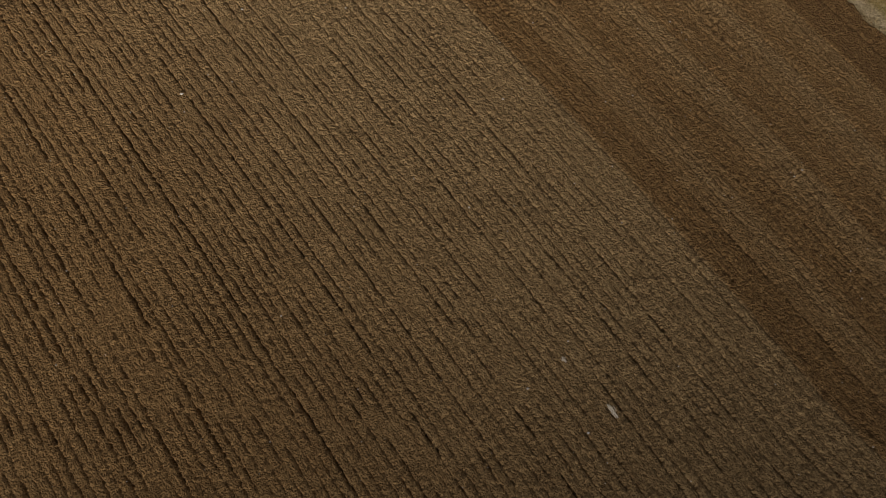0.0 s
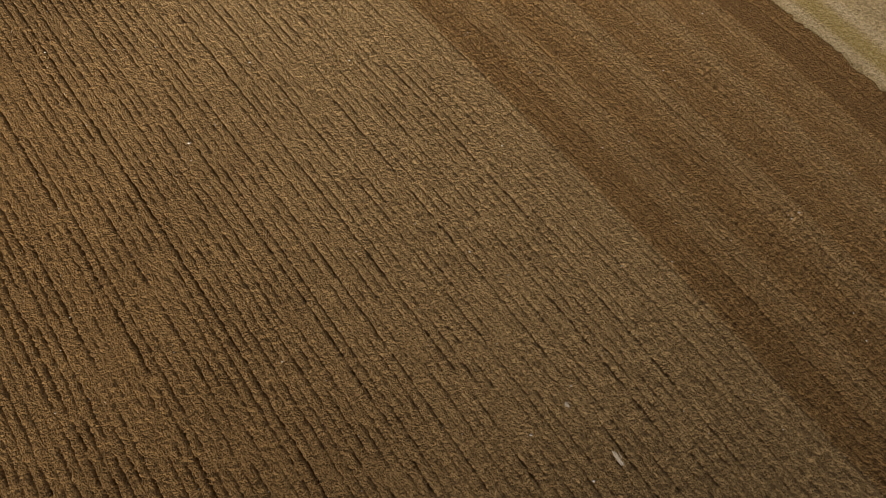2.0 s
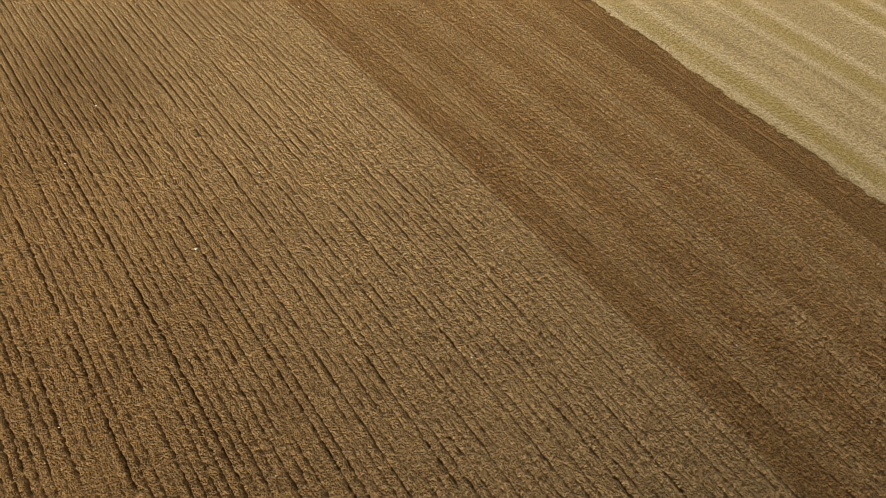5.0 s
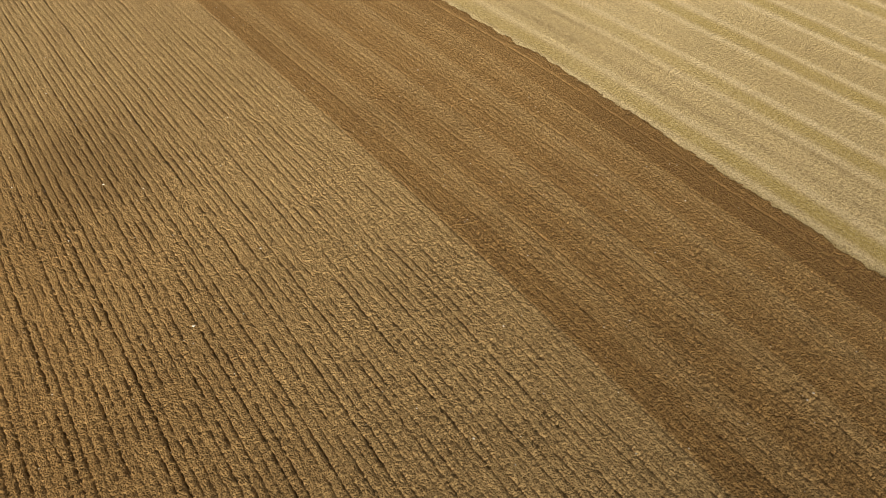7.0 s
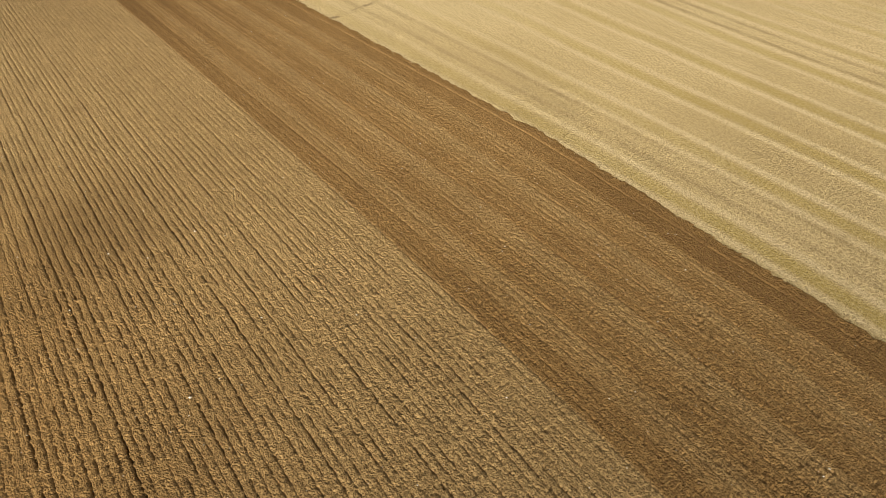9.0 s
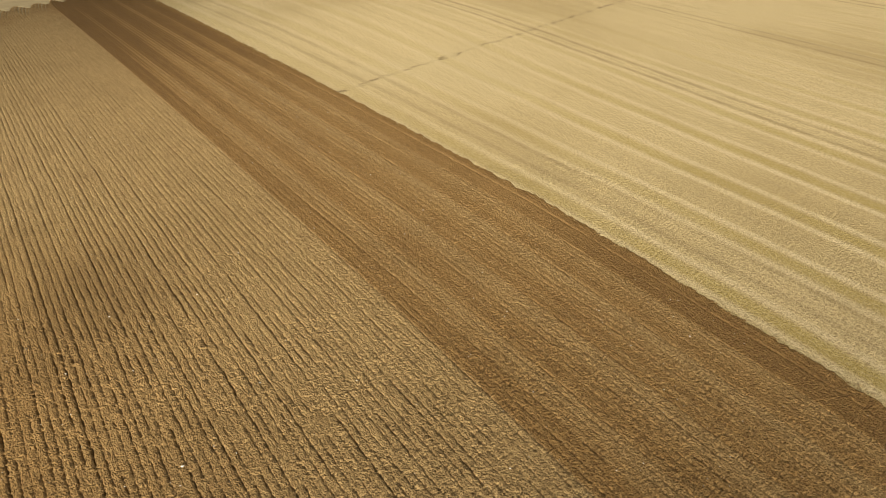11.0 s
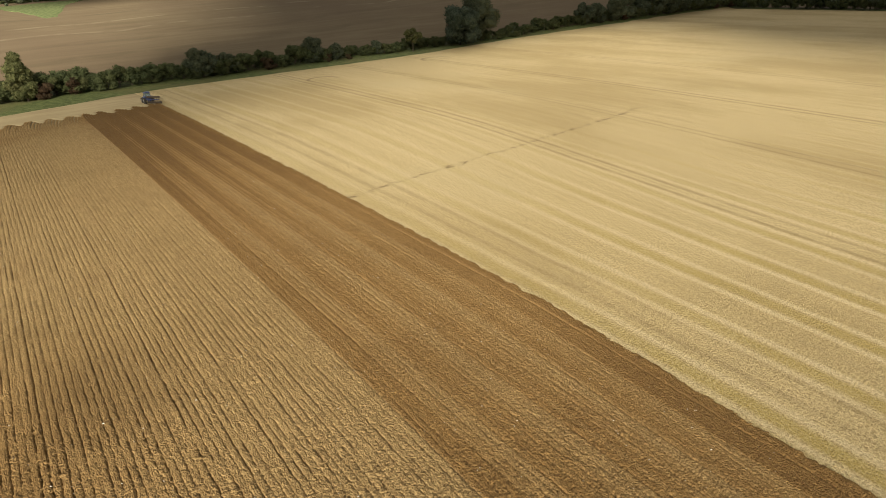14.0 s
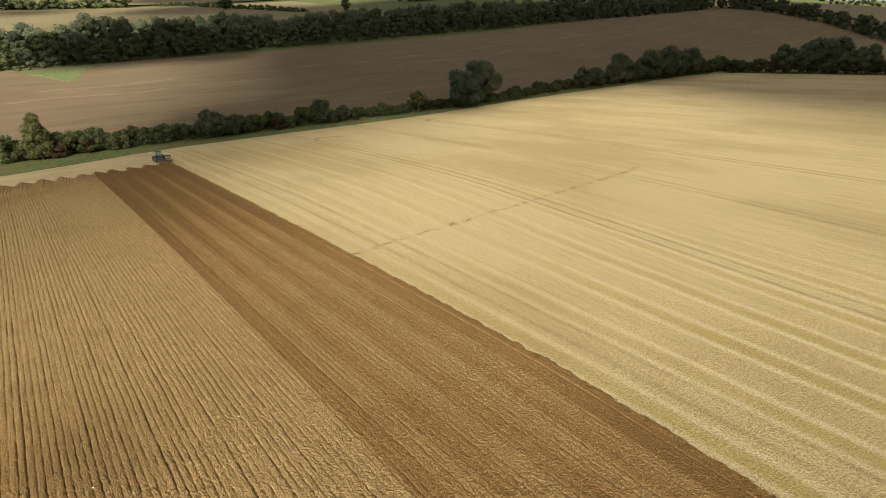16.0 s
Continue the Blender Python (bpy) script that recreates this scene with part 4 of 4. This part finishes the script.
def build_tractor(s, c, heading):
    """heading: degrees from the furrow direction towards -c. Local x is forward, y to the left."""
    blue, dark = paint_material("blue_paint", (0.007, 0.030, 0.125), 0.4), paint_material("dark_paint", (0.03, 0.03, 0.035), 0.5)
    rubber, white = paint_material("tyre_rubber", (0.025, 0.024, 0.023), 0.85), paint_material("pale_rim_paint", (0.22, 0.22, 0.21), 0.4)
    steel = paint_material("worn_steel", (0.17, 0.13, 0.10), 0.6, 0.3)
    glass = Mat("cab_glass", 0.05, 0.5)
    glass.b.inputs["Transmission Weight"].default_value = 0.9
    glass.colour((0.55, 0.65, 0.68))
    lamp = paint_material("lamp_lens", (0.8, 0.78, 0.7), 0.15)
    tr = new("tractor")
    tagged(tr, "blue farm tractor with a raised plough on the headland", "tractor")
    bm = bmesh.new()
    box(bm, (0.9, 0, 1.45), (2.1, 0.86, 0.80), 0.10, 0.86)
    hood = part("bonnet", bm, blue, tr, "blue sloping engine bonnet")
    bm = bmesh.new()
    box(bm, (1.96, 0, 1.35), (0.05, 0.62, 0.55), 0.02)
    part("grille", bm, dark, hood, "dark radiator grille")
    for y in (-0.24, 0.24):
        bm = bmesh.new()
        box(bm, (1.99, y, 1.55), (0.05, 0.18, 0.13), 0.02)
        part("headlight", bm, lamp, hood, "clear headlight")
    bm = bmesh.new()
    box(bm, (0.4, 0, 0.95), (3.6, 0.55, 0.45), 0.05)
    box(bm, (-1.15, 0, 0.95), (0.7, 1.5, 0.4), 0.05)
    box(bm, (1.55, 0, 0.72), (0.3, 1.5, 0.22), 0.03)
    part("chassis", bm, dark, tr, "dark chassis and axles")
    cab = new("cab")
    cab.parent = tr
    bm = bmesh.new()
    box(bm, (-0.95, 0, 1.55), (1.45, 1.45, 0.5), 0.06)
    for x in (-1.6, -0.3):
        for y in (-0.66, 0.66):
            rod(bm, (x, y, 1.7), (x * 0.98 - 0.02, y * 0.94, 2.85), 0.05)
    part("cab_frame", bm, blue, cab)
    bm = bmesh.new()
    box(bm, (-0.95, 0, 2.92), (1.7, 1.55, 0.2), 0.07, 0.9)
    part("cab_roof", bm, blue, cab, "blue cab roof")
    for at, size in (((-0.29, 0, 2.3), (0.03, 1.2, 0.95)), ((-1.61, 0, 2.3), (0.03, 1.2, 0.95)), ((-0.95, 0.66, 2.3), (1.2, 0.03, 0.95)), ((-0.95, -0.66, 2.3), (1.2, 0.03, 0.95))):
        bm = bmesh.new()
        box(bm, at, size, 0.0)
        ob = part("cab_window", bm, glass.m, cab, "clear cab window pane")
        ob.visible_shadow = False
    bm = bmesh.new()
    rod(bm, (0.1, -0.52, 1.7), (0.1, -0.54, 2.95), 0.06)
    part("exhaust", bm, dark, tr, "upright dark exhaust pipe")
    for y in (-0.98, 0.98):
        bm = bmesh.new()
        box(bm, (-1.15, y, 1.80), (1.3, 0.55, 0.10), 0.04, 0.8)
        part("mudguard", bm, blue, tr)
    for x, y, r, w in ((-1.15, 0.98, 0.92, 0.56), (-1.15, -0.98, 0.92, 0.56), (1.55, 0.88, 0.68, 0.44), (1.55, -0.88, 0.68, 0.44)):
        wheel = new("wheel")
        wheel.parent = tr
        bm = bmesh.new()
        ring(bm, (x, y, r), r * 0.58, r * 0.97, w, 30, 18)
        part("tyre", bm, rubber, wheel, "black lugged tyre")
        bm = bmesh.new()
        ring(bm, (x, y, r), r * 0.40, r * 0.585, w * 0.75, 24)
        disc(bm, (x, y, r), r * 0.45, w * 0.3)
        part("rim", bm, white, wheel, "pale painted rim")
    # reversible plough, lifted behind
    plough = new("plough")
    plough.parent = tr
    tagged(plough, "raised blue reversible plough with steel mouldboards")
    bm = bmesh.new()
    box(bm, (-2.1, 0, 1.15), (0.5, 0.9, 0.9), 0.05)
    rod(bm, (-1.5, 0.4, 0.8), (-2.1, 0.4, 0.9), 0.05)
    rod(bm, (-1.5, -0.4, 0.8), (-2.1, -0.4, 0.9), 0.05)
    rod(bm, (-1.5, 0, 1.45), (-2.1, 0, 1.55), 0.05)
    part("headstock", bm, blue, plough)
    bm = bmesh.new()
    rod(bm, (-2.2, 0.7, 1.25), (-6.4, -1.3, 1.45), 0.11)
    part("beam", bm, blue, plough, "long blue plough beam")
    for i in range(7):
        k = 0.06 + 0.15 * i
        x, y, z = -2.2 - 4.2 * k, 0.7 - 2.0 * k, 1.25 + 0.2 * k
        for side in (-1, 1):
            bm = bmesh.new()
            rod(bm, (x, y, z), (x - 0.25, y, z + side * 0.62), 0.05)
            n = 6
            rows = []
            for a in range(n + 1):
                f = a / n
                rows.append([bm.verts.new(Vector((x + 0.25 - 0.95 * f, y - 0.28 * f - 0.12 * h * h * f + dy, z + side * (0.92 - 0.45 * h)))) for h in (0, 0.5, 1.0) for dy in (0.0,)])
            for p, q in zip(rows, rows[1:]):
                for j in range(2):
                    bm.faces.new((p[j], p[j + 1], q[j + 1], q[j]))
            bmesh.ops.solidify(bm, geom=list(bm.faces), thickness=0.02)
            part("mouldboard", bm, steel, plough, "shiny curved steel mouldboard")
    bm = bmesh.new()
    ring(bm, (-6.3, -1.65, 0.75), 0.2, 0.36, 0.2, 18)
    part("depth_wheel", bm, rubber, plough)
    x, y, z = to_world(s, c)
    turn = math.atan2(US[1], US[0]) + radians(heading)
    m = Matrix.Translation((x, y, z - 0.02)) @ Matrix.Rotation(turn, 4, "Z")
    fwd = Vector((math.cos(turn), math.sin(turn), 0))
    a, b = to_world(s + fwd.xy.dot(Vector(US)), c + fwd.xy.dot(Vector(UC))), to_world(s, c)
    m = m @ Matrix.Rotation(-math.atan2(a[2] - b[2], 1.0), 4, "Y")
    tr.matrix_basis = m
    tr.scale = (0.86, 0.86, 0.86)


build_tractor(143.2, 26.7, 3)


# ---- small things on the land ----
def build_stones():
    """Pale flints scattered on the turned earth."""
    m = Mat("pale_flint", 0.6, 0.4)
    m.colour(m.mix(m.island(), (0.42, 0.36, 0.27), (0.72, 0.68, 0.60)))
    rnd = np.random.RandomState(21)
    base = np.array([(1, 0, 0), (-1, 0, 0), (0, 1, 0), (0, -1, 0), (0, 0, 1), (0, 0, -1)], float)
    tri = np.array([(0, 2, 4), (2, 1, 4), (1, 3, 4), (3, 0, 4), (2, 0, 5), (1, 2, 5), (3, 1, 5), (0, 3, 5)])
    verts, faces = [], []
    for i in range(1500):
        s, c = rnd.uniform(-16, 70), rnd.uniform(-18, 27)
        size = rnd.choice((0.018, 0.025, 0.035, 0.055), p=(0.5, 0.3, 0.16, 0.04))
        at = to_world(s, c, 0.085)
        faces.append(tri + 6 * i)
        verts.append(base * size * (0.6 + 0.8 * rnd.rand(6, 1)) * np.array((1.3, 1.0, 0.7)) + at)
    ob = mesh_object("flint_stones", np.concatenate(verts), np.concatenate(faces), m.m, smooth_shade=False)
    tagged(ob, "small pale flints scattered over the ploughed earth", "stones", kind="stuff")
    for s, c, r in ((17.9, -1.0, 0.06), (-5.8, 3.5, 0.05)):
        bm = bmesh.new()
        ico(bm, (0, 0, 0), r, (1.2, 0.9, 0.7), 2, 0.9, s)
        me = bpy.data.meshes.new("flint_stone")
        bm.to_mesh(me)
        bm.free()
        me.materials.append(m.m)
        ob = new("flint_stone", me)
        ob.location = to_world(s, c, 0.11)
        tagged(ob, "pale flint stone lying on the earth", "stone", "larger flints")


build_stones()


def build_straw(s, c, length, turn):
    """A wisp of pale straw lying along the furrow."""
    m = Mat("bleached_straw", 0.7, 0.3)
    m.colour(m.mix(m.island(), (0.55, 0.47, 0.34), (0.75, 0.68, 0.54)))
    rnd = random.Random(int(s * 10))
    bm = bmesh.new()
    for i in range(int(95 * length)):
        a = turn + rnd.gauss(0, 0.16)
        k, o = rnd.uniform(-0.32, 0.32) * length, rnd.gauss(0, 0.045)
        h = rnd.uniform(0.2, 0.45) * length * 0.5
        dx, dy = math.cos(a), math.sin(a)
        mid = Vector((math.cos(turn) * k - math.sin(turn) * o, math.sin(turn) * k + math.cos(turn) * o, rnd.uniform(0.0, 0.05)))
        limb(bm, mid - Vector((dx, dy, 0.02)) * h, mid + Vector((dx, dy, 0.03)) * h, 0.013, 0.008, 4)
    me = bpy.data.meshes.new("straw_wisp")
    bm.to_mesh(me)
    bm.free()
    me.materials.append(m.m)
    ob = new("straw_wisp", me)
    ob.location = to_world(s, c, 0.11)
    tagged(ob, "pale wisp of straw lying on ploughed earth", "straw", "straw on the ploughing")


LINE = math.atan2(US[1], US[0])
build_straw(-5.8, 4.8, 0.72, LINE - 0.08)
build_straw(-3.1, 4.7, 0.30, LINE - 0.2)


def build_green_corner():
    s, c = np.meshgrid(np.linspace(0, 1, 20), np.linspace(0, 1, 44), indexing="ij")
    C = 10 + 44 * c + 3 * s
    ragged = 5 * (value_noise(C * 0.5, C * 0 + 3) - 0.5) + 4 * (value_noise(C * 1.7, C * 0 + 8) - 0.5)
    S = 328 + 11 * c + s * (-44 * np.exp(-((c - 0.30) / 0.21) ** 2) - 5 * (1 - c) - 2 + ragged * smooth(1.0, 0.7, c))
    m = Mat("bright_young_grass", 0.9, 0.2)
    q = m.noise(m.place(), 0.8, 4)
    m.bump(q, 0.6, 0.2)
    m.colour(m.mix(m.span(q, 0.3, 0.7), (0.10, 0.130, 0.045), (0.18, 0.205, 0.085)))
    tagged(draped("grass_corner", S, C, m.m, 0.42 - 0.2 * smooth(0.9, 1.0, s)), "bright green corner of young grass below the wood", "grass", kind="structure")


build_green_corner()


def build_pylon(s, c, height, turn):
    """A small lattice pylon: four leaning legs, cross braces and two arms."""
    steel = paint_material("dull_galvanised_steel", (0.20, 0.20, 0.19), 0.55, 0.4)
    pylon = new("pylon")
    tagged(pylon, "grey steel lattice pylon standing in the far field", "pylon")
    foot, head = height * 0.17, height * 0.03

    def corner(i, k):
        w = foot + (head - foot) * k
        return Vector(((-1, 1, 1, -1)[i] * w, (-1, -1, 1, 1)[i] * w, height * k - 0.3))

    for i in range(4):
        bm = bmesh.new()
        rod(bm, corner(i, 0), corner(i, 1), 0.10)
        part("leg", bm, steel, pylon)
        for a, b in ((0.0, 0.3), (0.3, 0.55), (0.55, 0.75), (0.75, 0.92)):
            bm = bmesh.new()
            rod(bm, corner(i, a), corner((i + 1) % 4, b), 0.05)
            rod(bm, corner((i + 1) % 4, a), corner(i, b), 0.05)
            part("brace", bm, steel, pylon)
    for k, reach in ((0.78, 0.20), (0.95, 0.15)):
        bm = bmesh.new()
        rod(bm, (-reach * height, 0, height * k), (reach * height, 0, height * k), 0.09)
        rod(bm, (-reach * height, 0, height * k), (0, 0, height * (k + 0.04)), 0.05)
        rod(bm, (reach * height, 0, height * k), (0, 0, height * (k + 0.04)), 0.05)
        part("arm", bm, steel, pylon)
    x, y, z = to_world(s, c)
    pylon.matrix_basis = Matrix.Translation((x, y, z)) @ Matrix.Rotation(turn, 4, "Z")


build_pylon(221, 670, 13.0, 0.5)
